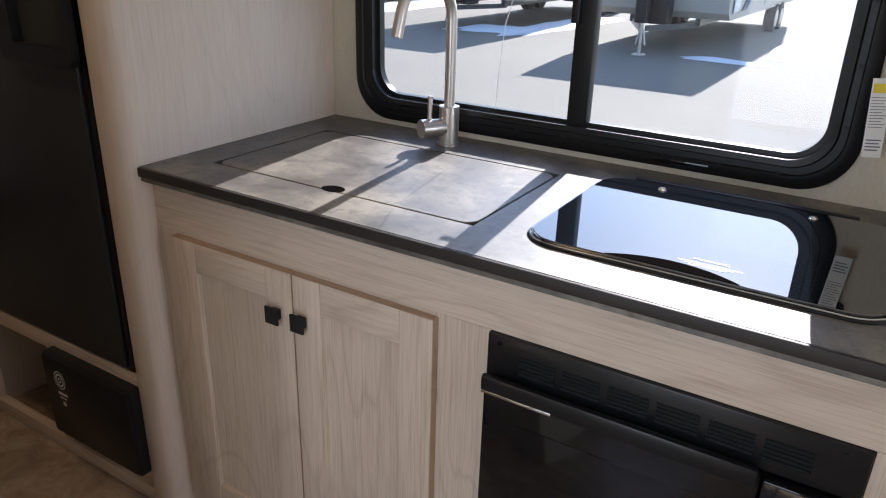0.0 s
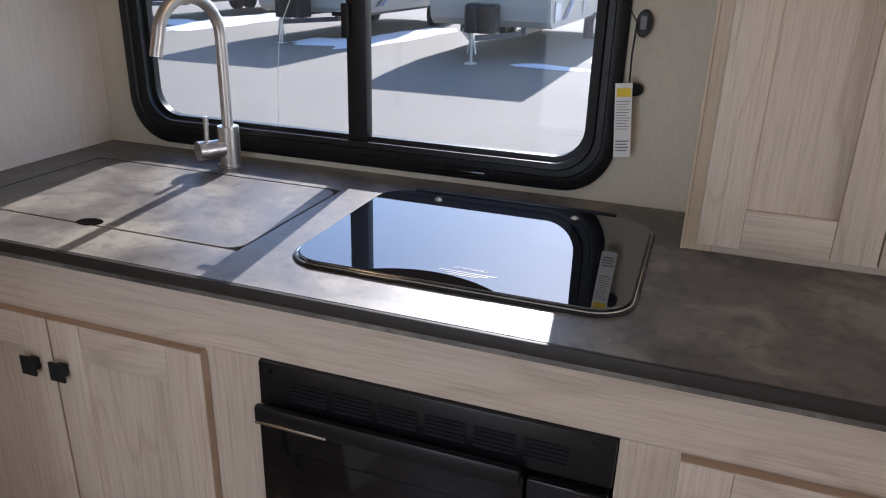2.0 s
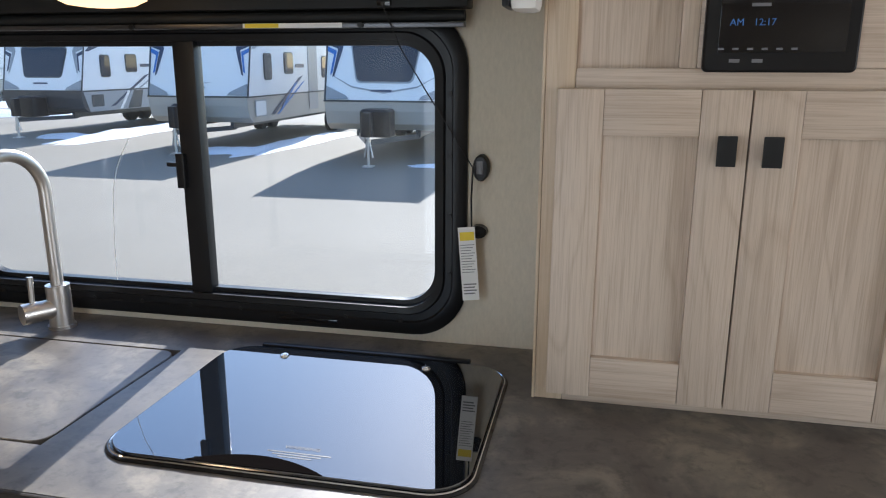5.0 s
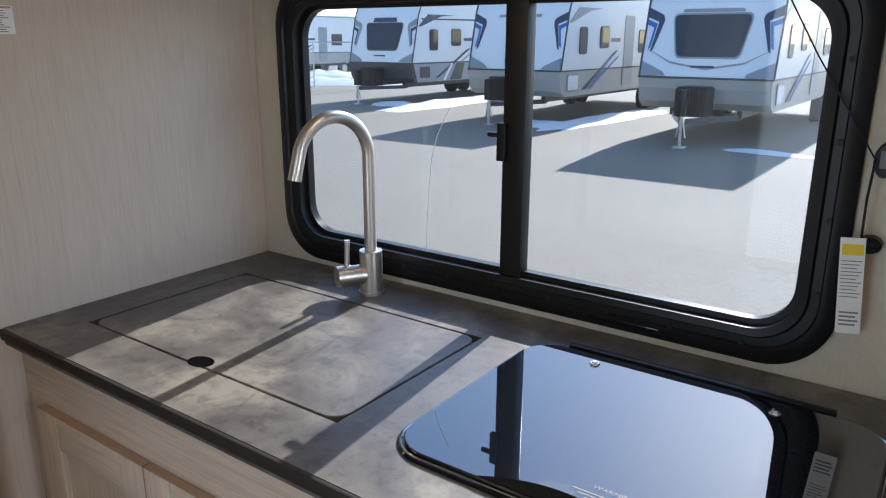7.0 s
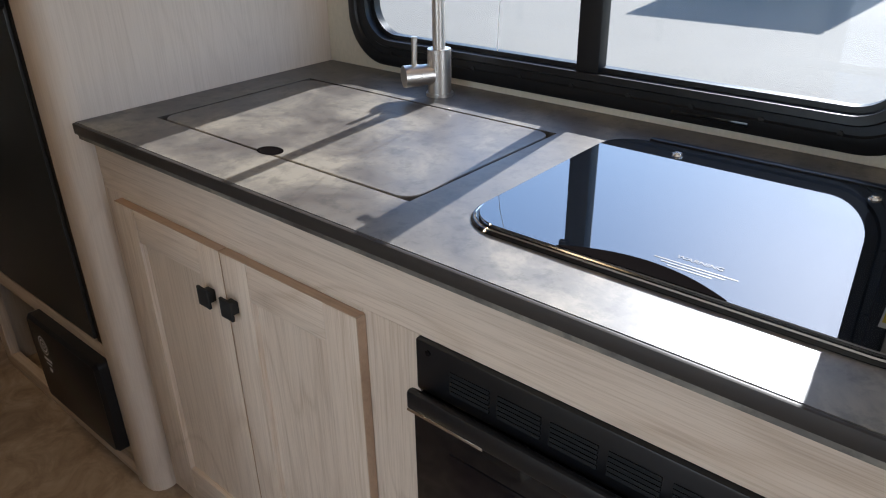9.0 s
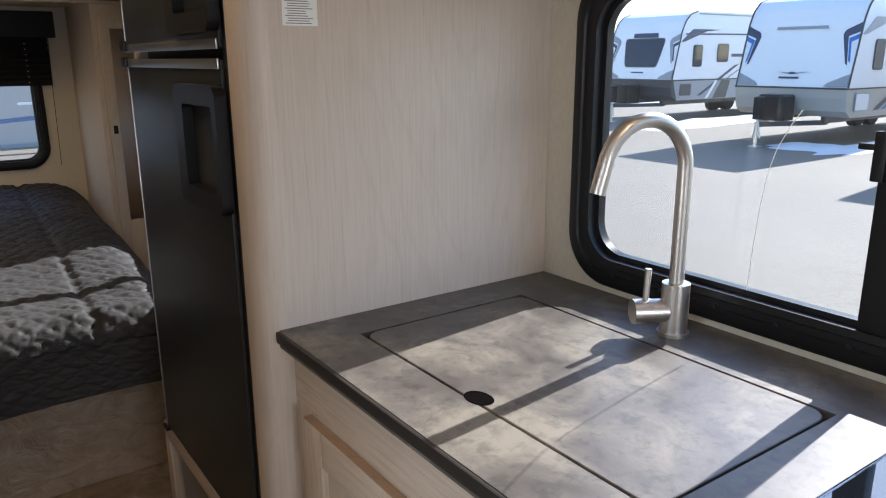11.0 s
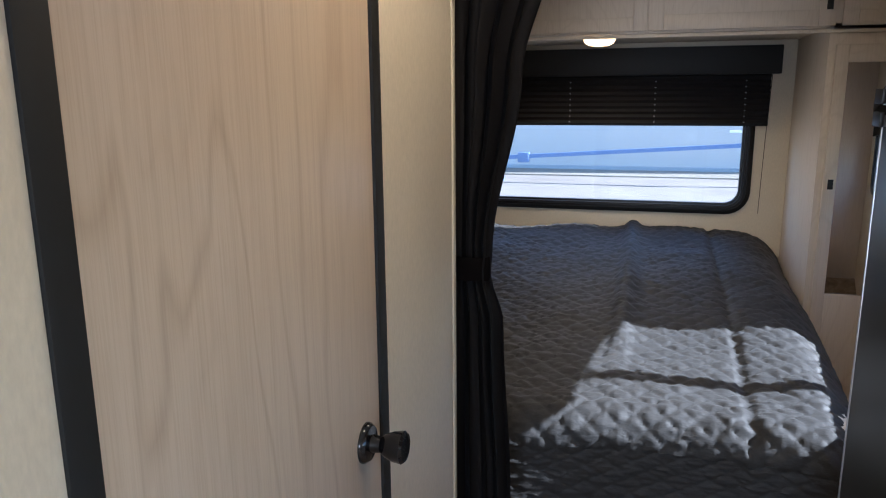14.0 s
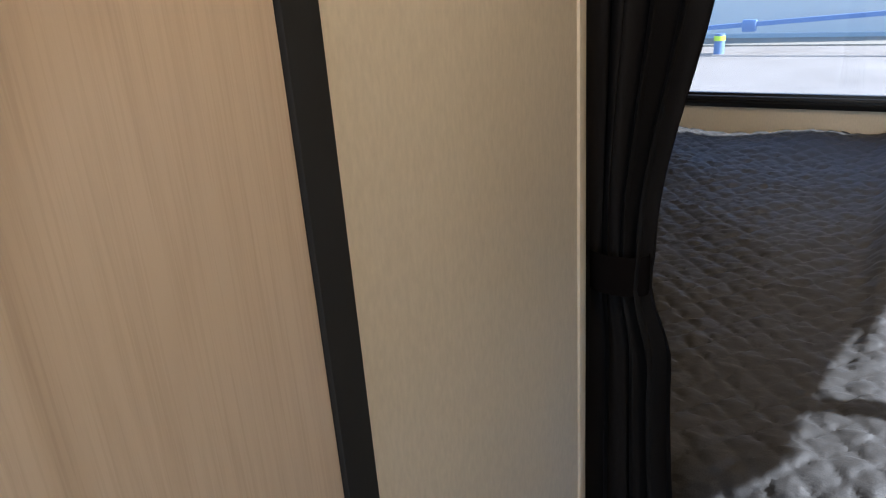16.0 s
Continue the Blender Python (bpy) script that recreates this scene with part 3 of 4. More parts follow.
box("stile", (0.636, TX1, TY, TY + 0.0185, CT + 0.0005, ZC - 0.001), oak_v, tall, 0.001)
box("stile", (0.276, 0.30, TY + 0.0005, TY + 0.0185, 1.4415, ZC - 0.06), oak_v, tall, 0.001)
box("rail", (0.1315, 0.6355, TY + 0.0003, TY + 0.0185, 1.403, 1.441), oak_h, tall, 0.001)
box("rail", (0.1315, 0.6355, TY + 0.0003, TY + 0.0185, 1.550, 1.61), oak_h, tall, 0.001)
box("rail", (0.1315, 0.6355, TY + 0.0003, TY + 0.0185, CT + 0.0005, 0.945), oak_h, tall, 0.001)
box("panel", (0.3005, 0.6355, TY + 0.0006, TY + 0.0185, 1.4415, 1.5495), oak_h, tall, 0.001)
shaker(tall, "y", TY, 0.107, 0.3765, 0.929, 1.412, (0.346, 1.328, 0.026, 0.043), 0.067, thick=0.02)
shaker(tall, "y", TY, 0.3790, 0.655, 0.929, 1.412, (0.407, 1.328, 0.026, 0.043), 0.066, thick=0.02)

radio = thing("radio", (0.40, TY, 1.425), "black touch-screen radio set in the cabinet front", "radio")
RX0, RX1, RZ0, RZ1 = 0.306, 0.506, 1.436, 1.558
a = rrect(RX0, RX1, RZ0, RZ1, 0.008, 5)
b = rrect(RX0 + 0.003, RX1 - 0.003, RZ0 + 0.003, RZ1 - 0.003, 0.006, 5)
part("bezel", add_loops(bmesh.new(), [[(x, TY + 0.0002, z) for x, z in a], [(x, TY - 0.010, z) for x, z in a], [(x, TY - 0.013, z) for x, z in b]], cap0=True, cap1=True), black_plastic, radio, smooth=True)
rs = box("screen", (0.325, 0.489, TY - 0.0142, TY - 0.0128, 1.4625, 1.5445), screen_m, radio, 0.0004)
text("digits", "AM", 0.013, pose(0.347, TY - 0.0145, 1.5025, 90), digit_m, rs, 0.0001)
text("digits", "12:17", 0.013, pose(0.383, TY - 0.0145, 1.5025, 90), digit_m, rs, 0.0001)
for k in range(6):
    box("button", (0.328 + 0.018 * k, 0.340 + 0.018 * k, TY - 0.0146, TY - 0.0143, 1.5390, 1.5410), dim_ink, rs, 0.0, "pale key legend")
    box("button", (0.325 + 0.019 * k, 0.333 + 0.019 * k, TY - 0.0146, TY - 0.0143, 1.4660, 1.4690), dim_ink, rs, 0.0, "pale key legend")
box("mark", (0.364, 0.389, TY - 0.0146, TY - 0.0143, 1.5235, 1.5280), dim_ink, rs, 0.0, "pale mark")
for px0, px1 in ((0.341, 0.355), (0.371, 0.385)):
    box("socket", (px0, px1, TY - 0.0136, TY - 0.0126, 1.4490, 1.4540), dim_ink, radio, 0.0003, "pale socket")

# hood unit over the window
over = thing("overhead_cabinet", (-0.62, 2.87, 1.572), "cream overhead unit above the kitchen window", "cabinet")
box("bottom", (PX + 0.001, TX0 - 0.002, 2.68, WY - 0.001, 1.574, 1.59), white_ceiling, over, 0.0)
box("front", (PX + 0.001, TX0 - 0.002, 2.66, 2.6795, 1.574, ZC - 0.001), oak_h, over, 0.0)


def dome_lamp(x, y, z, r=0.078, power=2.0, label="lit round dome lamp with a warm glow"):
    l = thing("dome_lamp", (x, y, z), label, "lamp", "dome lamps")
    part("base", add_cyl(bmesh.new(), (x, y, z - 0.008), (x, y, z), r * 0.98, r * 1.02, 36), white_plastic, l, smooth=True)
    prof = [(r, 0.0), (r * 0.985, 0.008), (r * 0.9, 0.018), (r * 0.68, 0.0265), (r * 0.35, 0.030), (0.004, 0.031)]
    part("cover", add_loops(bmesh.new(), [[(x + q * math.cos(2 * math.pi * k / 36), y + q * math.sin(2 * math.pi * k / 36), z - 0.008 - h) for k in range(36)] for q, h in prof], cap1=True), lamp_m, l, "glowing frosted cover", True)
    p = new("lamp_glow", bpy.data.lights.new("lamp_glow", "SPOT"))
    p.data.energy, p.data.color, p.data.shadow_soft_size, p.data.spot_size, p.data.spot_blend = power, (1.0, 0.72, 0.42), 0.06, radians(165), 0.6
    p.matrix_world = look((x, y, z - 0.05), (x, y, 0))
    return l


dome_lamp(-0.64, 2.852, 1.5738, 0.078, 0.5)
dome_lamp(0.35, 1.75, ZC - 0.0002, 0.085, 0.6, "lit round dome lamp on the ceiling by the entry")
dome_lamp(-1.75, 2.05, ZC - 0.0002, 0.085, 4.8, "lit round dome lamp on the ceiling over the aisle")
# out of view; added to brighten the bed corner
dome_lamp(-2.95, 2.05, ZC - 0.0002, 0.085, 2.2, "unseen round dome lamp added on the ceiling to light the bed corner")


def round_speaker(x, y, z):
    s = thing("speaker", (x, y, z), "round white speaker with a perforated grille", "speaker", "speakers")
    r = 0.078
    prof = [(r * 1.02, 0.0), (r, 0.010), (r * 0.9, 0.016), (r * 0.84, 0.014)]
    part("ring", add_loops(bmesh.new(), [[(x + q * math.cos(2 * math.pi * k / 40), y + q * math.sin(2 * math.pi * k / 40), z - h) for k in range(40)] for q, h in prof]), white_plastic, s, smooth=True)
    bm = bmesh.new()
    for j in range(9):
        q = r * (0.08 + 0.085 * j)
        add_loops(bm, [[(x + (q + w) * math.cos(2 * math.pi * k / 40), y + (q + w) * math.sin(2 * math.pi * k / 40), z - 0.0145 - hh) for k in range(40)] for w, hh in ((-0.002, 0.0), (0.0, 0.0025), (0.002, 0.0))])
    part("grille", bm, white_plastic, s)
    return s


round_speaker(-0.055, 2.785, 1.574)
round_speaker(-1.215, 2.79, 1.574)

det = thing("gas_detector", (0.062, 2.78, 1.51), "black and white alarm fixed beside the cabinet", "alarm")
box("case", (0.044, 0.0815, 2.755, 2.83, 1.516, 1.5738), white_plastic, det, 0.010)
box("face", (0.034, 0.0438, 2.75, 2.825, 1.520, 1.5738), black_plastic, det, 0.004)


# ---- windows ----
def window(name, u0, u1, z0, z1, wall, axis, hole, mull=None, label="", ring=0.062, screws=True):
    """A rounded black frame in a wall: a proud flange, a stepped reveal and two panes. out: the way outdoors."""
    w = thing(name, ((u0 + u1) / 2, wall, z0) if axis == "y" else (wall, (u0 + u1) / 2, z0), label, "window", kind="structure")

    def at(u, d, z):
        return (u, wall - d, z) if axis == "y" else (wall + d, u, z)
    bm = bmesh.new()
    steps = ((0.0, -0.002, 0.105), (0.0, 0.010, 0.105), (0.006, 0.015, 0.1), (ring * 0.45, 0.016, 0.088), (ring * 0.5, 0.011, 0.086), (ring * 0.72, 0.011, 0.08), (ring * 0.78, 0.016, 0.078), (ring, 0.014, 0.07), (ring, -0.006, 0.07), (ring + 0.009, -0.007, 0.064), (ring + 0.009, -0.026, 0.064))
    loops = []
    for k, d, r in steps:
        loops.append([at(u, d, z) for u, z in rrect(u0 + k, u1 - k, z0 + k, z1 - k, r, 10)])
    # outer flange that closes the square hole
    h = hole
    loops.append([at(u, -0.0262, z) for u, z in rrect(h[0] - 0.03, h[1] + 0.03, h[2] - 0.03, h[3] + 0.03, 0.02, 10)])
    add_loops(bm, loops)
    part("window_frame", bm, black_plastic, w, smooth=True)
    g = ring + 0.008
    mids = [u0 + g, u1 - g] if mull is None else [u0 + g, mull, u1 - g]
    for j, (a, b) in enumerate(zip(mids, mids[1:])):
        dd = -0.012 - 0.006 * j
        lims = (a, b, wall - dd - 0.003, wall - dd, z0 + g - 0.006, z1 - g + 0.006) if axis == "y" else (wall + dd - 0.003, wall + dd, a, b, z0 + g - 0.006, z1 - g + 0.006)
        pane = box("pane", lims, glass, w, 0.0, "clear pane")
        pane.visible_shadow = False
    if mull is not None:
        lims = (mull - 0.024, mull + 0.022, wall - 0.008, wall + 0.022, z0 + ring - 0.001, z1 - ring + 0.001)
        m = box("mullion", lims if axis == "y" else (wall - 0.022, wall + 0.008, mull - 0.024, mull + 0.022, z0 + ring - 0.001, z1 - ring + 0.001), black_plastic, w, 0.003)
        lz = z0 + 0.52 * (z1 - z0)
        if axis == "y":
            bm = add_box(bmesh.new(), mull - 0.030, mull - 0.012, wall - 0.020, wall - 0.0085, lz - 0.045, lz + 0.025, 0.002)
            add_box(bm, mull - 0.052, mull - 0.028, wall - 0.018, wall - 0.010, lz - 0.002, lz + 0.007, 0.002)
            part("latch", bm, black_plastic, m, smooth=True)
    if screws and axis == "y":
        n = 9
        for k in range(n):
            u = u0 + 0.13 + (u1 - u0 - 0.26) * k / (n - 1)
            cyl("screw", (u, wall - 0.0105, z0 + 0.028), (u, wall - 0.0145, z0 + 0.028), 0.0045, black_matt, w, seg=10)
        for k in range(4):
            z = z0 + 0.13 + (z1 - z0 - 0.28) * k / 3
            cyl("screw", (u1 - 0.032, wall - 0.0105, z), (u1 - 0.032, wall - 0.0145, z), 0.0045, black_matt, w, seg=10)
    return w


win1 = window("window_1", -1.247, -0.067, 0.925, 1.545, WY, "y", K_WIN, -0.629, "black-framed sliding window over the sink", 0.056)
box("vent_strip", (-0.46, -0.33, WY - 0.0165, WY - 0.0105, 0.9365, 0.9445), black_gloss, win1, 0.001)
# thin pale curved line on the left pane
sc = [(-0.781, 1.293), (-0.796, 1.270), (-0.815, 1.232), (-0.827, 1.190), (-0.834, 1.130), (-0.839, 1.060), (-0.842, 0.985)]
part("pale_arc", add_tube(bmesh.new(), [(x, WY + 0.0078, z) for x, z in sc], 0.0007, 6), paper, win1, "thin pale curved line on the pane")
win2 = window("window_2", -3.27, -2.47, 0.870, 1.55, WY, "y", S_WIN, -2.85, "black-framed side window by the bed", 0.055, False)
win3 = window("window_3", 1.15, 2.495, 0.853, 1.59, XL, "x", E_WIN, None, "wide black-framed window at the bed head", 0.040, False)

# rolled blind over the kitchen window
blind = thing("roller_blind", (-0.68, 3.03, 1.512), "black rolled-up window blind with a warning label", "blind")
box("valance", (-1.300, -0.058, 3.005, WY - 0.016, 1.540, 1.5715), black_matt, blind, 0.003)
bm = add_tube(bmesh.new(), [(-1.292, 3.028, 1.528), (-0.066, 3.028, 1.528)], 0.0095, 16)
part("roll", bm, black_matt, blind, smooth=True)
box("bottom_rail", (-1.288, -0.066, 3.018, 3.040, 1.5085, 1.5175), rail_m, blind, 0.002, "dark grey metal rail")
box("label", (-0.475, -0.285, 3.0165, 3.0178, 1.5090, 1.5172), paper, blind, 0.0, "white label")
box("label_mark", (-0.470, -0.405, 3.0155, 3.0164, 1.5095, 1.5168), yellow_ink, blind, 0.0, "yellow warning mark")
for bx in (-1.27, -0.70, -0.25):
    part("clip", add_tube(bmesh.new(), [(bx, 3.0165, 1.513), (bx, 3.0125, 1.513)], 0.0055, 12), black_plastic, blind, smooth=True)
box("cord_lock", (-0.215, -0.190, 2.998, 3.0048, 1.543, 1.556), black_gloss, blind, 0.002)
cord = [(-0.205, 3.000, 1.545), (-0.180, 3.02, 1.475), (-0.140, 3.045, 1.40), (-0.105, 3.05, 1.345), (-0.072, 3.045, 1.295), (-0.052, 3.032, 1.268)]
part("cord", add_tube(bmesh.new(), cord, 0.0012, 8), black_matt, blind)

holder = thing("cord_holder", (-0.034, WY, 1.225), "black oval cord holder screwed to the wall", "cord holder")
hl = [(0.0150 * math.cos(2 * math.pi * k / 28), 0.0245 * math.sin(2 * math.pi * k / 28)) for k in range(28)]
part("body", add_loops(bmesh.new(), [[(-0.040 + u * s, WY - d, 1.262 + v * s) for u, v in hl] for s, d in ((1, 0.0), (1, 0.018), (0.85, 0.024), (0.4, 0.025))], cap1=True), black_plastic, holder, smooth=True)
box("clip", (-0.0465, -0.0345, WY - 0.028, WY - 0.0245, 1.252, 1.276), dim_ink, holder, 0.001, "small grey clip")
part("loop", add_tube(bmesh.new(), [(-0.050, 3.032, 1.268), (-0.053, 3.034, 1.21), (-0.052, 3.036, 1.155)], 0.0018, 8), black_matt, holder)
part("hook", add_loops(bmesh.new(), [[(-0.043 + 0.016 * s * math.cos(a), WY - d, 1.142 + 0.012 * s * math.sin(a)) for a in (2 * math.pi * k / 16 for k in range(16))] for s, d in ((1, 0.0), (1, 0.02), (0.5, 0.026))], cap1=True), black_plastic, holder, smooth=True)
tag = thing("warning_tag", (-0.075, 3.02, 1.02), "white paper warning tag hanging on a black cord", "tag")
tm = pose(-0.0550, 3.026, 1.0875, 0, -4.5, 8) @ Matrix.Diagonal((0.8, 1, 1, 1))
bm = add_box(bmesh.new(), -0.0195, 0.0195, -0.0004, 0.0004, -0.070, 0.070)
bmesh.ops.transform(bm, matrix=tm, verts=bm.verts)
part("paper", bm, paper, tag)
bm = add_box(bmesh.new(), -0.016, 0.017, -0.0009, -0.0005, 0.045, 0.061)
bmesh.ops.transform(bm, matrix=tm, verts=bm.verts)
part("yellow_band", bm, yellow_ink, tag, "yellow warning band")
bm = bmesh.new()
for k in range(11):
    add_box(bm, -0.016, 0.016 - 0.004 * (k % 3), -0.0008, -0.0005, 0.036 - 0.0052 * k, 0.0372 - 0.0052 * k)
for k in range(4):
    add_box(bm, -0.015, 0.015 - 0.004 * (k % 2), -0.0008, -0.0005, -0.040 - 0.006 * k, -0.0375 - 0.006 * k)
bmesh.ops.transform(bm, matrix=tm, verts=bm.verts)
part("small_print", bm, ink, tag)


# ---- panel beside the sink, fridge ----
pan = thing("partition_panel", (-1.375, 2.75, 0), "pale woodgrain partition between fridge and worktop", "partition")
box("sheet", (-1.345, PX, 2.4605, WY - 0.001, 0.0, ZC - 0.001), panel_v, pan, 0.0)
bm = bmesh.new()
post = [(-1.418, 2.50), (-1.418, 2.426), (-1.4155, 2.420), (-1.409, 2.4165), (-1.372, 2.4165), (-1.352, 2.420), (-1.340, 2.428), (-1.3305, 2.443), (-1.3285, 2.460), (-1.345, 2.4602), (-1.345, 2.50)]
add_loops(bm, [[(x, y, z) for x, y in post] for z in (0.0, ZC - 0.001)], cap0=True, cap1=True)
part("post", bm, panel_v, pan, "rounded pale oak post", True)
box("rear_sheet", (-1.418, -1.346, 2.505, WY - 0.001, 0.0, ZC - 0.001), panel_v, pan, 0.0)


def notice(name, y0, y1, z0, z1, head, label, word, lines, letters):
    n = thing(name, (PX, (y0 + y1) / 2, z0), label, "label")
    box("sheet", (PX + 0.0002, PX + 0.0010, y0, y1, z0, z1), paper, n, 0.0)
    hz = z1 - (z1 - z0) * (0.10 if lines > 8 else 0.18)
    box("header", (PX + 0.0011, PX + 0.0014, y0 + 0.003, y1 - 0.003, hz, z1 - 0.0015), head, n, 0.0, "coloured header band")
    if word:
        text("lettering", word, (z1 - hz) * 0.95, pose(PX + 0.0016, (y0 + y1) / 2 + 0.005, (hz + z1) / 2 - 0.001, 90, 0, 90), letters, n, 0.0001)
    rnd = random.Random(lines)
    bm = bmesh.new()
    st = (hz - z0 - 0.004) / lines
    for k in range(lines):
        z = hz - 0.002 - st * (k + 0.7)
        add_box(bm, PX + 0.0011, PX + 0.0013, y0 + 0.005 + (0.004 if k % 3 else 0), y1 - 0.005 - rnd.random() * (y1 - y0) * 0.3, z, z + st * 0.36)
    part("small_print", bm, ink, n, "dark lines of print")
    return n


notice("danger_notice", 2.466, 2.557, 1.484, 1.594, red_ink, "white gas safety notice with a red header", "DANGER", 21, white_ink)
notice("warning_notice", 2.484, 2.546, 1.425, 1.472, orange_ink, "small white notice with an orange header", "WARNING", 10, ink)

fridge = thing("fridge", (-1.78, 2.75, 0.384), "tall black two-door fridge with black loop handles", "fridge")
RFX0, RFX1, RFY = -2.125, -1.428, 2.418
box("case", (RFX0 + 0.004, RFX1 - 0.002, RFY + 0.05, WY - 0.02, 0.385, 1.93), black_plastic, fridge, 0.0)
box("side_trim", (RFX1 - 0.022, RFX1, RFY + 0.006, RFY + 0.05, 0.386, 1.93), black_plastic, fridge, 0.002)


def fridge_door(z0, z1, hz0, hz1, strip):
    d = box("door", (RFX0 + 0.006, RFX1 - 0.024, RFY, RFY + 0.048, z0, z1), fridge_m, fridge, 0.004)
    box("edge_strip", (RFX0, RFX0 + 0.0055, RFY - 0.001, RFY + 0.02, z0, z1), alu, d, 0.001, "thin metal edge strip")
    za, zb = strip
    box("end_strip", (RFX0 + 0.008, RFX1 - 0.026, RFY - 0.004, RFY - 0.0002, za, zb), alu, d, 0.001, "satin metal strip")
    bm = bmesh.new()
    hx0, hx1 = -1.678, -1.432
    outer, inner = rrect(hx0, hx1, hz0, hz1, 0.022, 6), rrect(hx0 + 0.052, hx1 - 0.022, hz0 + 0.036, hz1 - 0.036, 0.010, 6)
    add_loops(bm, [[(x, RFY - 0.0005, z) for x, z in outer], [(x, RFY - 0.022, z) for x, z in outer], [(x, RFY - 0.022, z) for x, z in inner], [(x, RFY - 0.0005, z) for x, z in inner]])
    part("handle", bm, black_plastic, d, "black loop handle")
    return d


fridge_door(0.392, 1.372, 1.100, 1.328, (1.356, 1.374))
fridge_door(1.392, 1.92, 1.418, 1.65, (1.390, 1.408))
for hz in (1.355, 1.392):
    box("hinge", (RFX0 - 0.012, RFX0 + 0.03, RFY - 0.012, RFY - 0.0045, hz, hz + 0.024), black_plastic, fridge, 0.002)
box("hinge", (RFX0 - 0.012, RFX0 + 0.03, RFY - 0.010, RFY + 0.02, 0.386, 0.3915), black_plastic, fridge, 0.001)

plinth = thing("fridge_housing", (-1.79, 2.6, 0), "pale oak frame under and beside the fridge with an open bay", "housing")
box("rail", (-2.175, -1.4185, RFY + 0.004, RFY + 0.03, 0.335, 0.3835), oak_h, plinth, 0.002)
box("rail", (-2.175, -1.4185, RFY + 0.004, RFY + 0.03, 0.0, 0.045), oak_h, plinth, 0.002)
box("stile", (-2.18, -2.132, RFY + 0.0035, RFY + 0.03, 0.0455, 0.3345), oak_v, plinth, 0.002)
box("stile", (-1.80, -1.765, RFY + 0.0035, RFY + 0.03, 0.0455, 0.3345), oak_v, plinth, 0.002)
box("panel", (-1.7645, -1.4185, RFY + 0.014, RFY + 0.03, 0.0455, 0.3345), oak_v, plinth, 0.001)
box("shelf", (-2.175, -1.4185, RFY + 0.031, WY - 0.001, 0.36, 0.3835), oak_h, plinth, 0.0)
box("end_panel", (-2.18, -2.162, RFY + 0.031, WY - 0.001, 0.0, ZC - 0.001), panel_v, plinth, 0.0)
conv = thing("power_converter", (-1.6, 2.39, 0.10), "black power converter cover with a white round mark", "converter")
a = rrect(-1.772, -1.412, 0.100, 0.352, 0.014, 5)
b = rrect(-1.764, -1.420, 0.108, 0.344, 0.010, 5)
part("cover", add_loops(bmesh.new(), [[(x, RFY + 0.0035, z) for x, z in a], [(x, RFY - 0.022, z) for x, z in a], [(x, RFY - 0.030, z) for x, z in b]], cap0=True, cap1=True), black_plastic, conv, smooth=True)
bm = bmesh.new()
for r0, r1 in ((0.021, 0.0235), (0.0125, 0.017), (0.004, 0.007)):
    add_loops(bm, [[(-1.700 + q * math.cos(2 * math.pi * k / 28), RFY - 0.0304, 0.285 + 1.15 * q * math.sin(2 * math.pi * k / 28)) for k in range(28)] for q in (r0, r1)])
add_box(bm, -1.716, -1.676, RFY - 0.0306, RFY - 0.0303, 0.240, 0.248)
add_box(bm, -1.712, -1.684, RFY - 0.0306, RFY - 0.0303, 0.229, 0.233)
add_box(bm, -1.703, -1.690, RFY - 0.0306, RFY - 0.0303, 0.208, 0.220)
part("mark", bm, white_ink, conv, "white ring mark")


# ---- washroom door ----
wd = thing("door_1", (-1.45, BY, 0), "closed oak-look washroom door with black edge trim", "door", kind="structure")
box("leaf", (-1.7515, -1.1685, BY - 0.034, BY - 0.001, 0.012, 1.925), door_v, wd, 0.001)
box("edge_trim", (-1.7845, -1.752, BY - 0.036, BY + 0.0035, 0.0, 1.929), black_matt, wd, 0.002, "black door edge trim")
box("edge_trim", (-1.168, -1.1355, BY - 0.036, BY + 0.0035, 0.0, 1.929), black_matt, wd, 0.002, "black door edge trim")
for hz in (0.35, 0.93, 1.6):
    cyl("hinge", (-1.158, BY + 0.008, hz - 0.04), (-1.158, BY + 0.008, hz + 0.04), 0.006, black_matt, wd, seg=12)
kz, kx_ = 0.905, -1.690
prof = [(0.031, 0.0), (0.031, 0.004), (0.026, 0.010), (0.014, 0.012), (0.012, 0.026), (0.017, 0.032), (0.0225, 0.046), (0.0245, 0.060), (0.021, 0.064), (0.015, 0.0625)]
part("knob", add_loops(bmesh.new(), [[(kx_ + q * math.cos(2 * math.pi * k / 32), BY - 0.001 + d, kz + q * math.sin(2 * math.pi * k / 32)) for k in range(32)] for q, d in prof], cap1=True), black_gloss, wd, "glossy black round door knob", True)
structure(part("trim_corner", add_box(bmesh.new(), BX0 - 0.010, BX0 + 0.010, BY - 0.05, BY + 0.004, 0, ZC - 0.001, 0.004), cream, smooth=True), "cream rounded corner trim by the curtain", "trim")
structure(box("trim_strip", (BX0 - 0.016, BX0 - 0.0105, BY - 0.045, BY - 0.004, 0, ZC - 0.001), white_plastic, None, 0.001), "thin white edge strip", "trim")

# ---- curtain ----
curtain = thing("curtain", (-2.26, 1.74, 0.02), "black curtain gathered by a tie-back", "curtain")


def lerp(table, z):
    for (z0, a), (z1, b) in zip(table, table[1:]):
        if z <= z1:
            f = max(0.0, (z - z0) / (z1 - z0))
            f = f * f * (3 - 2 * f)
            return a + (b - a) * f
    return table[-1][1]


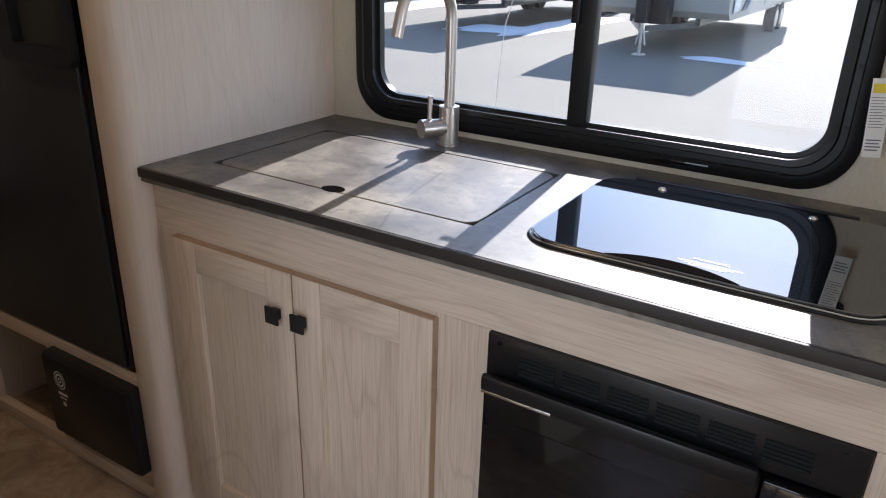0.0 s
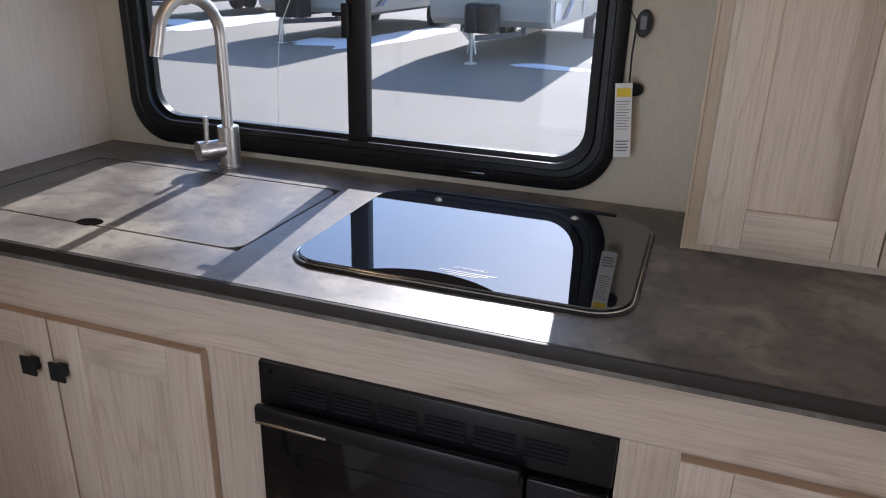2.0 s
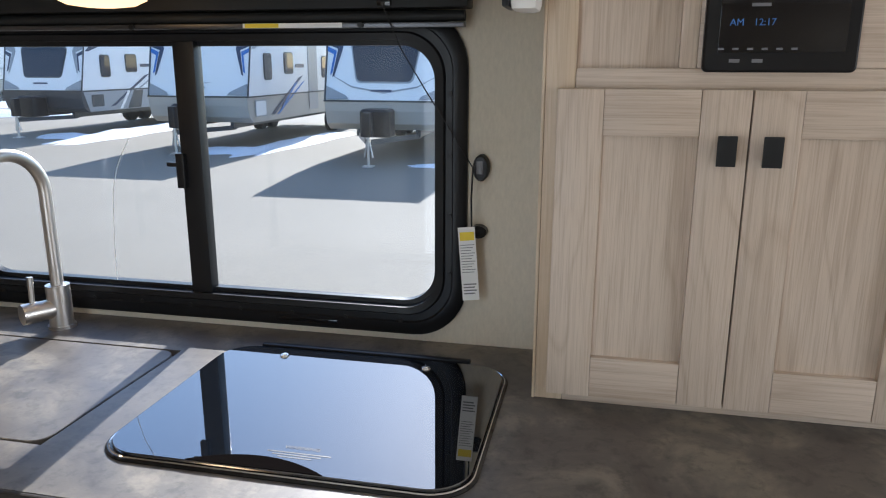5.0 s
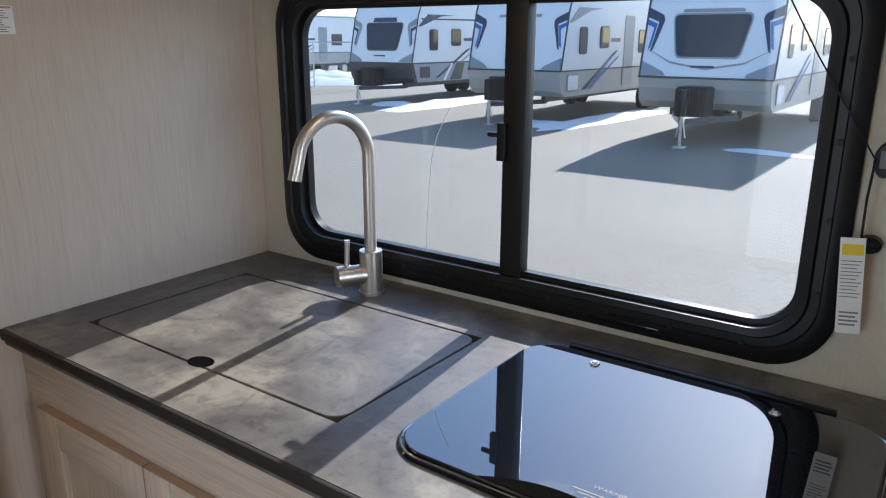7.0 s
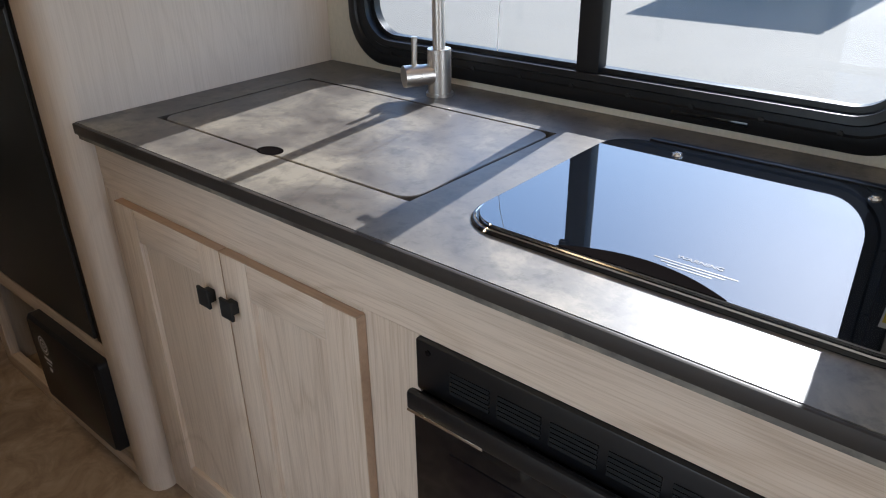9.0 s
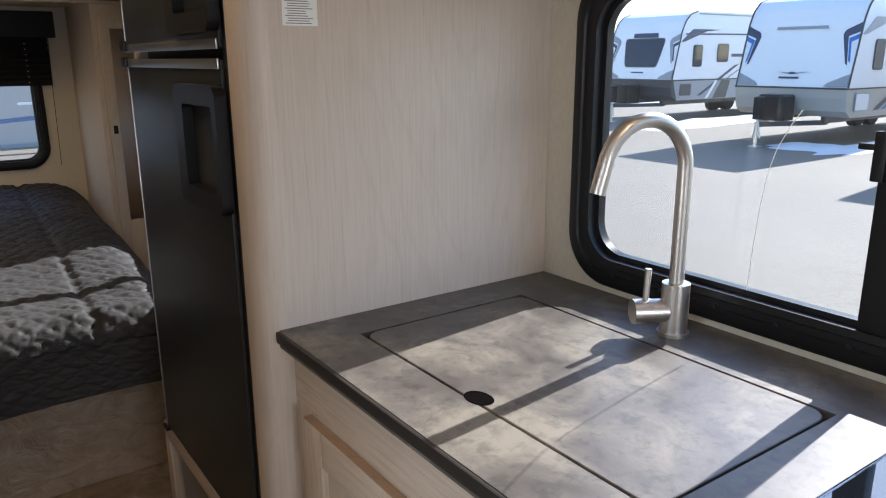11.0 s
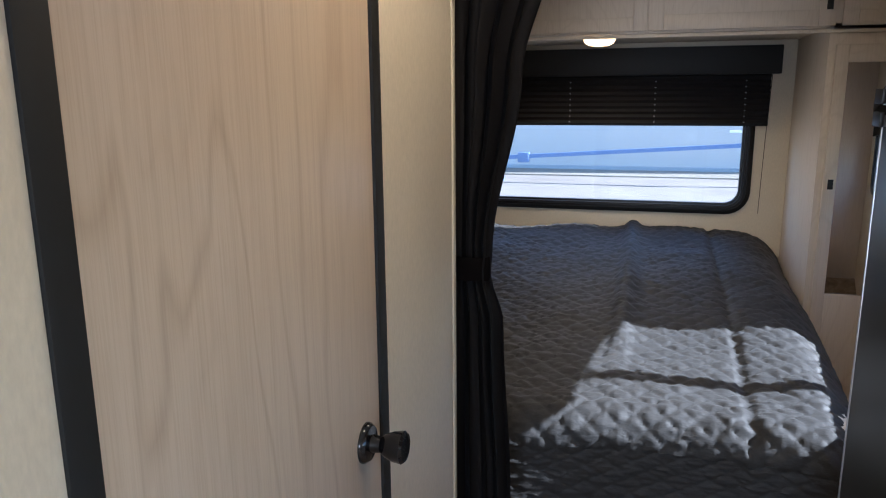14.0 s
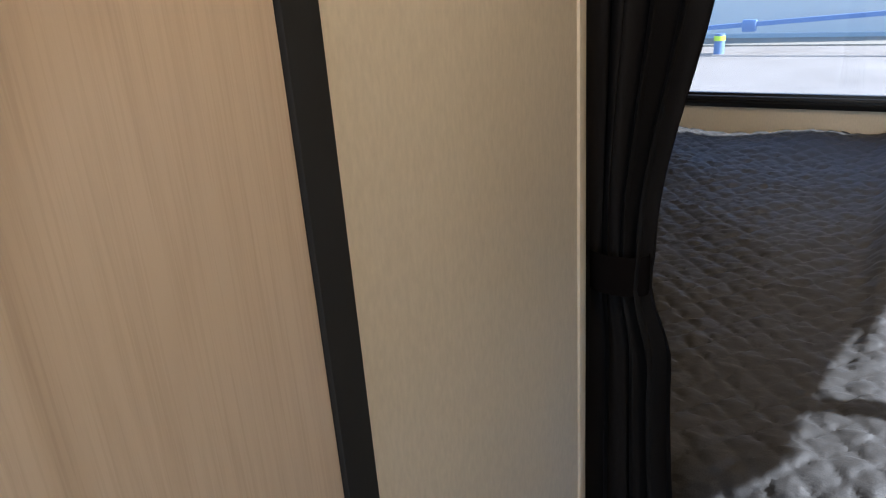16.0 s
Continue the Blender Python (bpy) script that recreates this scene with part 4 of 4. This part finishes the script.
LEFT = [(0.0, 1.640), (0.5, 1.650), (1.00, 1.652), (1.10, 1.650), (1.45, 1.640), (2.0, 1.630)]
RIGHT = [(0.0, 1.805), (0.5, 1.78), (0.92, 1.760), (1.03, 1.732), (1.08, 1.736), (1.45, 1.797), (1.70, 1.855), (2.0, 1.925)]
bm = bmesh.new()
NU, NZ = 90, 90
grid = []
for j in range(NZ + 1):
    z = 0.03 + (ZC - 0.035) * j / NZ
    l, r = lerp(LEFT, z), lerp(RIGHT, z)
    tight = math.exp(-((z - 1.04) / 0.09) ** 2)
    row = []
    for i in range(NU + 1):
        u = i / NU
        ph = 2 * math.pi * (3.4 * u + 0.5 * u * u) + 0.7 * math.sin(2.6 * z) + 0.5 * math.sin(9 * u)
        amp = 0.026 * (1 - 0.45 * tight) * (0.75 + 0.25 * math.sin(7 * u + 2 * z))
        row.append(bm.verts.new((-2.262 + amp * math.sin(ph) + 0.006 * math.sin(2.3 * ph + 4 * z), l + (r - l) * u + 0.004 * math.sin(2 * ph), z)))
    grid.append(row)
for a, b in zip(grid, grid[1:]):
    for i in range(NU):
        bm.faces.new((a[i], a[i + 1], b[i + 1], b[i]))
bmesh.ops.solidify(bm, geom=bm.faces[:], thickness=0.003)
part("cloth", bm, curtain_m, curtain, smooth=True)
tb = [(-2.262 + 0.020 * math.cos(a), 1.691 + 0.039 * math.sin(a)) for a in (2 * math.pi * k / 32 for k in range(32))]
# coloured darker than the cloth, as if shaded, so it catches little light
part("tie_back", add_loops(bmesh.new(), [[(-2.262 + (x + 2.262) * s, 1.690 + (y - 1.690) * s, z) for x, y in tb] for s, z in ((0.97, 1.015), (1.0, 1.02), (1.0, 1.062), (0.97, 1.067))]), flat_black, curtain, "black cloth tie-back", True)


# ---- bed corner ----
bed = thing("bed", (-3.4, 1.85, 0), "bed with a charcoal quilt over a plastic-wrapped base", "bed")
BFX, BY0, BY1 = -2.50, 1.02, 2.625
bm = add_box(bmesh.new(), XL + 0.002, -2.63, BY0, BY1 - 0.02, 0.0, 0.42)
part("base", bm, wrap, bed, "base wrapped in clear plastic")
bm = bmesh.new()
rows = []
for j in range(24):
    z = 0.002 + 0.42 * j / 23
    row = []
    for i in range(70):
        y = BY0 + (BY1 - 0.012 - BY0) * i / 69
        d = noise.noise(Vector((y * 7, z * 9, 1.3))) * 0.009 + noise.noise(Vector((y * 22, z * 18, 5.3))) * 0.004 + abs(noise.noise(Vector((y * 4 + z * 6, z * 3, 9.0)))) * 0.012
        row.append(bm.verts.new((-2.622 + d, y, z)))
    rows.append(row)
for a, b in zip(rows, rows[1:]):
    for i in range(69):
        bm.faces.new((a[i], a[i + 1], b[i + 1], b[i]))
part("plastic_wrap", bm, wrap, bed, "crumpled clear plastic wrap", True)
part("mattress", add_box(bmesh.new(), XL + 0.004, BFX - 0.05, BY0 + 0.03, BY1 - 0.05, 0.4205, 0.60, 0.03), white_plastic, bed, smooth=True)


def quilt_top(x, y):
    """The height of the quilt over the mattress."""
    f = min(1.0, max(0.0, (BFX - x) / 1.75))
    z = 0.612 + 0.163 * f
    z += 0.030 * math.exp(-((y - 1.99) / 0.035) ** 2) * min(1, f * 2.2)
    z += 0.022 * noise.noise(Vector((x * 2.1, y * 2.3, 0.4))) + 0.012 * noise.noise(Vector((x * 6, y * 6, 2.4)))
    z -= 0.012 * math.exp(-((y - 2.33) / 0.02) ** 2) * (f > 0.02)
    side = max(0.0, (y - 2.46) / 0.16)
    z -= 0.10 * side ** 2.2
    return z


NXQ, NYQ = 330, 290
bm = bmesh.new()
rows = []
SP = 0.072
for i in range(NXQ + 1):
    s = i / NXQ * (BFX - XL + 0.34) - 0.34            # along the bed: under 0 hangs down at the foot
    row = []
    for j in range(NYQ + 1):
        y = BY0 + (BY1 - BY0) * j / NYQ
        a, b = (s + y) / SP, (s - y * 0.9) / SP
        pa, pb = abs(math.sin(math.pi * a)), abs(math.sin(math.pi * b))
        puff = 0.0090 * min(pa, pb) ** 0.32 + 0.0040 * noise.noise(Vector((s * 34, y * 12, 7.7))) + 0.0042 * noise.noise(Vector((s * 75, y * 34, 3.1))) + 0.0030 * abs(noise.noise(Vector((s * 130, y * 60, 6.1))))
        foot = BFX + 0.022 * math.sin(5 * y) + 0.07 * max(0.0, 2.2 - y) * 0.6
        rad = 0.085
        if s >= rad:
            x = foot - s
            if x < XL + 0.008:
                x = XL + 0.008
            row.append(bm.verts.new((x, y, quilt_top(x, y) + puff)))
        elif s > -rad * 0.571:
            ang = (rad - s) / (rad * 1.571) * math.pi / 2
            zt = quilt_top(foot - rad, y)
            row.append(bm.verts.new((foot - rad + (rad + puff) * math.sin(ang), y, zt - rad + (rad + puff) * math.cos(ang))))
        else:
            zt = quilt_top(foot - rad, y) - rad
            t = (-rad * 0.571 - s) / (0.34 - rad * 0.571)
            row.append(bm.verts.new((foot + puff * 0.6 + 0.01 * math.sin(9 * y) * t, y, zt + (0.355 + 0.008 * math.sin(6 * y) - zt) * t)))
    rows.append(row)
for a, b in zip(rows, rows[1:]):
    for j in range(NYQ):
        bm.faces.new((a[j], a[j + 1], b[j + 1], b[j]))
part("quilt", bm, quilt_m, bed, "charcoal diamond-stitched quilt", True)

# cupboards round the bed head
head = thing("bed_overhead_cabinet", (-4.0, 1.9, 1.62), "pale overhead cupboards above the bed", "cabinet")
OX = -3.70
box("bottom", (XL + 0.001, OX, YB + 0.001, 2.6395, 1.622, 1.640), bed_oak, head, 0.001)
box("fascia", (OX - 0.02, OX, YB + 0.001, WY - 0.001, 1.6405, ZC - 0.001), bed_oak, head, 0.001)
box("ledge", (OX + 0.0005, OX + 0.012, YB + 0.001, WY - 0.001, 1.606, 1.618), bed_oak, head, 0.003)
shaker(head, "x", OX, 1.42, 2.016, 1.630, 1.97, None, 0.05, bed_oak, bed_oak, 0.016)
shaker(head, "x", OX, 2.021, 2.653, 1.630, 1.97, (2.627, 1.700, 0.020, 0.034), 0.055, bed_oak, bed_oak, 0.016)
shaker(head, "x", OX, 2.675, 3.05, 1.630, 1.97, None, 0.05, bed_oak, bed_oak, 0.016)
dome_lamp(-3.78, 1.838, 1.6218, 0.062, 3.0, "lit round dome lamp under the bed cupboards")

ward = thing("wardrobe", (-4.0, 2.85, 0), "pale narrow wardrobe beside the bed head", "wardrobe")
box("side_panel", (XL + 0.001, OX - 0.021, 2.640, 2.656, 0.0, 1.6395), bed_oak, ward, 0.001)
box("front", (OX - 0.02, OX - 0.001, 2.640, WY - 0.001, 0.0, 1.6055), bed_oak, ward, 0.003)
wdoor = box("door", (OX, OX + 0.006, 2.664, 3.04, 0.30, 1.565), bed_oak, ward, 0.001)
for ya, yb in ((2.664, 2.706), (2.998, 3.04)):
    box("stile", (OX + 0.0062, OX + 0.018, ya, yb, 0.30, 1.565), bed_oak, wdoor, 0.002)
for za, zb in ((0.30, 0.66), (1.505, 1.565)):
    box("rail", (OX + 0.0062, OX + 0.0175, 2.7062, 2.9978, za, zb), bed_oak, wdoor, 0.002)
box("mirror", (OX + 0.0062, OX + 0.010, 2.7064, 2.9976, 0.6602, 1.5048), mirror_m, wdoor, 0.0006, "silvered mirror glass")
pull_tab(wdoor, "x", OX + 0.018, 2.684, 1.075, 0.018, 0.036)

bblind = thing("window_blind", (XL + 0.06, 1.85, 1.28), "black pleated blind half lowered over the bed window", "blind")
box("valance", (XL + 0.002, XL + 0.075, 1.09, 2.575, 1.478, 1.598), black_matt, bblind, 0.004)
for k in range(9):
    z0 = 1.254 + 0.0255 * k
    bm = add_prism(bmesh.new(), [(XL + 0.028, 1.11, z0), (XL + 0.046, 1.11, z0 + 0.0130), (XL + 0.028, 1.11, z0 + 0.0265), (XL + 0.022, 1.11, z0 + 0.013)], (0, 1.430, 0))
    part("pleat", bm, curtain_m, bblind)
for cy in (1.30, 1.68, 2.06, 2.44):
    for k in range(8):
        box("cord_stitch", (XL + 0.0465, XL + 0.0475, cy - 0.0035, cy + 0.0035, 1.270 + 0.0255 * k, 1.2735 + 0.0255 * k), stitch_m, bblind, 0.0)
part("cord", add_tube(bmesh.new(), [(XL + 0.03, 2.545, 1.479), (XL + 0.02, 2.538, 1.20), (XL + 0.02, 2.532, 0.862)], 0.0015, 6), black_matt, bblind)
# not directly in view; its lower edge is set to shape the bed's sun patch
sblind = thing("window_blind", (-2.75, WY - 0.05, 1.36), "black blind over the side window, lowered to bound the sun patch", "blind")
box("valance", (-3.29, -2.45, WY - 0.075, WY - 0.018, 1.49, 1.58), black_matt, sblind, 0.004)
box("pleats", (-3.27, -2.47, WY - 0.05, WY - 0.02, 1.302, 1.4895), curtain_m, sblind, 0.003)


# ---- lot outside ----
def nose(z):
    return 0.02 + max(0.0, z - 1.2) * 0.23 if z < 2.75 else 0.3765 + (z - 2.75) * 1.1


def trailer(at, dark, gap_window):
    """A travel trailer that faces -y, built about its tongue jack."""
    t = thing("travel_trailer", (0, 0, 0), "parked white travel trailer with dark and blue graphics" if not dark else "parked white travel trailer with a dark lower half", "trailer", "travel trailers")
    W, L = 1.36, 9.0
    y0 = 1.1
    up = [(nose(1.3), 1.3), (nose(1.6), 1.6), (nose(2.2), 2.2), (nose(2.75), 2.75), (0.52, 3.06), (0.74, 3.27), (1.1, 3.38), (L, 3.40), (L, 1.3)]
    bm = bmesh.new()
    add_loops(bm, [[(x, y0 + y, z) for y, z in up] for x in (-W, -W + 0.05, W - 0.05, W)], cap0=True, cap1=True)
    part("body", bm, gel_white, t)
    lo = [(0.0, 1.295), (0.02, 1.08), (0.10, 0.80), (0.30, 0.66), (L, 0.66), (L, 1.295)]
    bm = add_loops(bmesh.new(), [[(x, y0 + y, z) for y, z in lo] for x in (-W + 0.01, W - 0.01)], cap0=True, cap1=True)
    part("skirt", bm, gel_dark if dark else gel_grey, t)
    part("moulding", add_box(bmesh.new(), -W - 0.012, W + 0.012, y0 - 0.018, y0 + 0.05, 1.28, 1.32, 0.006), gel_dark, t, smooth=True)
    bm = bmesh.new()
    for x in (-W, W):
        add_tube(bm, [(x, y0 + y - 0.008, z) for y, z in up[:7]], 0.022, 8)
    part("corner_trim", bm, gel_dark, t)

    def front(name, pts, m, off=0.012, label=""):
        return part(name, add_prism(bmesh.new(), [(x, y0 + nose(z) - off, z) for x, z in pts], (0, off * 0.8, 0)), m, t, label)
    if gap_window:
        a = rrect(-0.78, 0.78, 1.72, 2.55, 0.12, 5)
        if not dark:
            front("chevron_line", [(-1.3, 1.90), (-0.75, 1.62), (0.0, 1.50), (0.75, 1.62), (1.3, 1.90), (0.75, 1.585), (0.0, 1.46), (-0.75, 1.585)], tr_grey, 0.014)
        front("front_window", [(x * (0.80 + 0.20 * (z - 1.72) / 0.83), z) for x, z in a], tr_glass, 0.02)
        front("front_frame", [(x * 1.05 * (0.80 + 0.20 * (z - 1.72) / 0.83), 1.68 + (z - 1.72) * 1.09) for x, z in a], gel_dark if dark else tr_grey, 0.008)
    else:
        front("emblem", [(-0.42, 1.66), (0, 1.60), (0.42, 1.66), (0.1, 1.63), (0, 1.66), (-0.1, 1.63)], tr_navy, 0.02)
    front("brand_mark", [(-0.62, 2.60), (0.62, 2.60), (0.60, 2.67), (-0.60, 2.67)] if not dark else [(-0.5, 2.60), (0.5, 2.60), (0.47, 2.74), (-0.47, 2.74)], tr_grey if not dark else tr_navy, 0.025)
    for sx in (-1, 1):
        front("graphic", [(sx * 1.36, 2.72), (sx * 1.02, 2.56), (sx * 0.98, 2.45), (sx * 1.16, 1.84), (sx * 1.21, 1.80), (sx * 1.10, 2.42), (sx * 1.36, 2.52)], tr_navy if not dark else tr_grey)
        front("graphic", [(sx * 1.36, 2.48), (sx * 1.13, 2.38), (sx * 1.21, 1.90), (sx * 1.26, 1.86), (sx * 1.19, 2.30), (sx * 1.36, 2.38)], tr_blue if not dark else tr_navy, 0.016)
        front("light_pod", [(sx * 1.33, 1.335), (sx * 0.80, 1.335), (sx * 0.86, 1.41), (sx * 1.33, 1.62)], tr_grey, 0.03)

    def side(name, pts, m, off=0.014, xs=1):
        return part(name, add_prism(bmesh.new(), [(xs * (W + 0.002), y0 + y, z) for y, z in pts], (xs * off, 0, 0)), m, t)
    for xs in (1, -1):
        side("belt_line", [(0.02, 1.28), (L - 0.05, 1.28), (L - 0.05, 1.315), (0.02, 1.315)], gel_dark, 0.012, xs)
        side("gutter", [(1.15, 3.28), (L - 0.05, 3.28), (L - 0.05, 3.32), (1.15, 3.32)], tr_grey, 0.03, xs)
        if dark:
            side("upper_line", [(0.55, 2.66), (L - 0.05, 2.74), (L - 0.05, 2.79), (0.55, 2.71)], tr_navy, 0.012, xs)
            side("skirt_panel", [(0.32, 0.68), (L - 0.05, 0.68), (L - 0.05, 1.27), (0.10, 1.27)], tr_grey, 0.006, xs)
            side("chevron", [(2.15, 0.70), (2.55, 1.26), (3.05, 1.26), (2.85, 0.70)], gel_dark, 0.012, xs)
            side("slash", [(1.75, 0.70), (1.88, 0.70), (2.35, 1.26), (2.22, 1.26)], gel_white, 0.012, xs)
        else:
            side("graphic", [(1.95, 0.95), (2.05, 0.95), (3.1, 1.62), (2.9, 1.58)], tr_blue, 0.011, xs)
        for ya, za, w, h in ((1.0, 1.72, 0.42, 0.62), (2.25, 1.86, 0.55, 0.52), (5.0, 1.72, 0.85, 0.6)):
            side("window", rrect(ya, ya + w, za, za + h, 0.07, 4), tr_glass, 0.02, xs)
            side("window_frame", rrect(ya - 0.03, ya + w + 0.03, za - 0.03, za + h + 0.03, 0.09, 4), gel_dark, 0.012, xs)
        side("graphic", [(1.3, 0.80), (1.5, 0.80), (3.5, 1.78), (3.2, 1.72)], tr_navy, 0.01, xs)
        side("graphic", [(1.65, 0.80), (1.78, 0.80), (3.6, 1.62), (3.45, 1.60)], tr_blue if not dark else tr_grey, 0.01, xs)
        side("graphic", [(0.35, 2.45), (0.5, 2.45), (1.6, 2.78), (2.4, 2.84), (0.9, 2.84)], tr_grey if not dark else tr_navy, 0.01, xs)
        side("hatch", rrect(0.42, 0.98, 0.82, 1.18, 0.05, 4), gel_white if not dark else gel_dark, 0.02, xs)
        side("hatch_frame", rrect(0.39, 1.01, 0.79, 1.21, 0.06, 4), tr_grey, 0.012, xs)
        side("brand_mark", [(3.0, 2.0), (3.6, 2.0), (3.6, 2.10), (3.0, 2.10)], tr_navy, 0.01, xs)
        side("entry_door", rrect(3.9, 4.6, 0.80, 2.72, 0.08, 4), tr_grey, 0.012, xs)
        for yw in (6.0, 6.85):
            wheel = cyl("wheel", (xs * (W - 0.22), y0 + yw, 0.36), (xs * (W + 0.025), y0 + yw, 0.36), 0.36, rubber, t, seg=28)
            cyl("rim", (xs * (W + 0.02), y0 + yw, 0.36), (xs * (W + 0.04), y0 + yw, 0.36), 0.21, alu, wheel, seg=20)
    part("chassis", add_box(add_box(bmesh.new(), -0.75, -0.65, y0 + 0.4, y0 + L, 0.50, 0.658), 0.65, 0.75, y0 + 0.4, y0 + L, 0.50, 0.658), gel_dark, t)
    bm = bmesh.new()
    for sx in (-1, 1):
        add_prism(bm, [(sx * 0.06, 0.0, 0.46), (sx * 0.06, 0.12, 0.46), (sx * 0.72, y0 + 0.6, 0.46), (sx * 0.72, y0 + 0.45, 0.46)], (0, 0, 0.11))
    part("tongue", bm, gel_dark, t)
    bm = rr_plate(-0.33, 0.33, 0.38, 0.98, 0.12, 0.58, 1.16, 0.05)
    part("gas_cover", bm, black_plastic, t, "black gas bottle cover", True)
    bm = add_cyl(bmesh.new(), (0, 0, 0.03), (0, 0, 0.62), 0.032, seg=12)
    add_box(bm, -0.11, 0.11, -0.11, 0.11, 0.0, 0.03)
    part("jack_foot", bm, alu, t, "pale metal jack foot")
    for sx in (-0.09, 0.09):
        part("jack_brace", add_cyl(bmesh.new(), (sx, 0.02, 0.20), (sx * 0.3, 0.0, 0.52), 0.018, seg=8), alu, t)
    front("brand_mark", [(-0.30, 1.50), (0.18, 1.50), (0.18, 1.545), (-0.30, 1.545)], tr_navy, 0.022)
    part("jack", add_box(bmesh.new(), -0.08, 0.08, -0.10, 0.12, 0.62, 1.12, 0.02), black_plastic, t, smooth=True)
    t.matrix_basis = Matrix.Translation(at)
    return t


trailer((-4.56, 16.30, GZ), False, True)
trailer((-9.72, 17.45, GZ), False, False)
trailer((-16.35, 20.0, GZ), True, True)
trailer((-33.0, 28.6, GZ), False, False)


def snow_patch(x, y, rx, ry, h, turn, seed):
    bm = bmesh.new()
    n, rings = 40, 7
    rows = []
    for j in range(rings + 1):
        q = 1 - j / rings
        row = []
        for k in range(n):
            a = 2 * math.pi * k / n
            wob = 1 + 0.30 * noise.noise(Vector((2.2 * math.cos(a), 2.2 * math.sin(a), seed))) + 0.14 * noise.noise(Vector((6 * math.cos(a), 6 * math.sin(a), seed)))
            px, py = rx * q * wob * math.cos(a), ry * q * wob * math.sin(a)
            ct_, st_ = math.cos(radians(turn)), math.sin(radians(turn))
            hz = h * (1 - q ** 2) * (0.75 + 0.6 * noise.noise(Vector((px * 1.3, py * 1.3, seed + 3))))
            row.append(bm.verts.new((x + px * ct_ - py * st_, y + px * st_ + py * ct_, GZ + 0.004 + max(0.0, hz))))
        rows.append(row)
    for a, b in zip(rows, rows[1:]):
        for k in range(n):
            bm.faces.new((a[k], a[(k + 1) % n], b[(k + 1) % n], b[k]))
    bm.faces.new(rows[-1])
    return tagged(part("snow_patch", bm, snow, None, smooth=True), "patch of old white snow on the asphalt", "snow", "snow patches")


snow_patch(-7.9, 20.6, 0.6, 3.4, 0.16, -4, 1.1)
snow_patch(-8.7, 18.3, 1.0, 0.7, 0.14, 20, 2.3)
snow_patch(-14.2, 22.4, 0.8, 4.2, 0.18, 4, 3.7)
snow_patch(-15.2, 20.5, 0.9, 0.6, 0.12, 0, 9.7)
snow_patch(-2.9, 16.6, 0.9, 0.28, 0.07, -6, 4.9)
snow_patch(-2.0, 19.5, 0.5, 2.2, 0.12, 0, 6.9)
snow_patch(-25.0, 27.5, 4.5, 1.3, 0.35, 32, 5.2)
snow_patch(-30.5, 33.0, 4.5, 1.3, 0.4, 30, 7.2)

# wire fence before the far trailer
fence = thing("wire_fence", (-25, 25.4, GZ), "grey wire mesh fence with thin round posts", "fence")
FENCE = [Vector((-29.5 + 2.9 * k, 24.6 + 0.35 * k, GZ)) for k in range(4)]
for p in FENCE:
    cyl("post", p, p + Vector((0, 0, 1.95)), 0.035, alu, fence, seg=10)
for p, q in zip(FENCE, FENCE[1:]):
    cyl("top_rail", p + Vector((0, 0, 1.93)), q + Vector((0, 0, 1.93)), 0.024, alu, fence, seg=8)
bm = bmesh.new()
for p, q in zip(FENCE, FENCE[1:]):
    for k in range(30):
        for up0, up1 in ((0.05, 1.9), (1.9, 0.05)):
            a, b = p.lerp(q, k / 30), p.lerp(q, min(1.0, (k + 8) / 30))
            top = up0 + (up1 - up0) * ((b - a).length / ((q - p).length * 8 / 30))
            add_tube(bm, [a + Vector((0, 0, up0)), b + Vector((0, 0, top))], 0.004, 3)
tagged(part("mesh", bm, alu, fence, "diamond wire mesh"), kind="stuff")

# yard beyond the bed window
hall = thing("warehouse", (-22, 2, GZ), "long pale blue-grey metal building", "building")
box("wall", (-27, -19.8, -40, 9.0, GZ, 6.0), pale_wall, hall, 0.0)
box("base_band", (-19.8, -19.72, -40, 9.0, GZ, GZ + 0.13), tr_grey, hall, 0.0)
box("roof", (-27.2, -19.6, -40.2, 9.2, 6.0, 6.3), tr_grey, hall, 0.0)
structure(part("pavement", add_box(bmesh.new(), -19.7, -6.0, -40, 5.5, GZ + 0.004, GZ + 0.012), concrete), "pale sunlit concrete apron", "pavement")
structure(part("kerb", add_box(bmesh.new(), -19.7, -18.4, -40, 5.5, GZ + 0.012, GZ + 0.045, 0.01), asphalt), "grey strip along the building", "kerb")
rail = thing("barrier_rail", (-17.0, 1.2, GZ), "blue barrier rail along the yard", "barrier")
bm = add_prism(bmesh.new(), [(-17.06, -1.60, -0.130), (-17.06, 4.0, 0.230), (-17.06, 4.0, 0.312), (-17.06, -1.60, -0.048)], (0.12, 0, 0))
part("beam", bm, blue_paint, rail)
box("clamp", (-17.09, -16.91, -0.80, -0.55, -0.16, 0.06), blue_paint, rail, 0.02)
box("post", (-17.05, -16.95, 3.86, 3.98, GZ + 0.012, 0.60), white_plastic, rail, 0.01)
box("arm", (-17.03, -16.97, 3.60, 4.3, 0.52, 0.57), white_plastic, rail, 0.01)
drum = thing("marker_drum", (-17.2, -1.25, GZ), "blue drum with a lime reflective band", "drum")
cyl("body", (-17.2, -1.25, GZ + 0.012), (-17.2, -1.25, -0.21), 0.105, blue_paint, drum, 0.10)
cyl("band", (-17.2, -1.25, -0.345), (-17.2, -1.25, -0.255), 0.112, lime_paint, drum, label="lime reflective band")
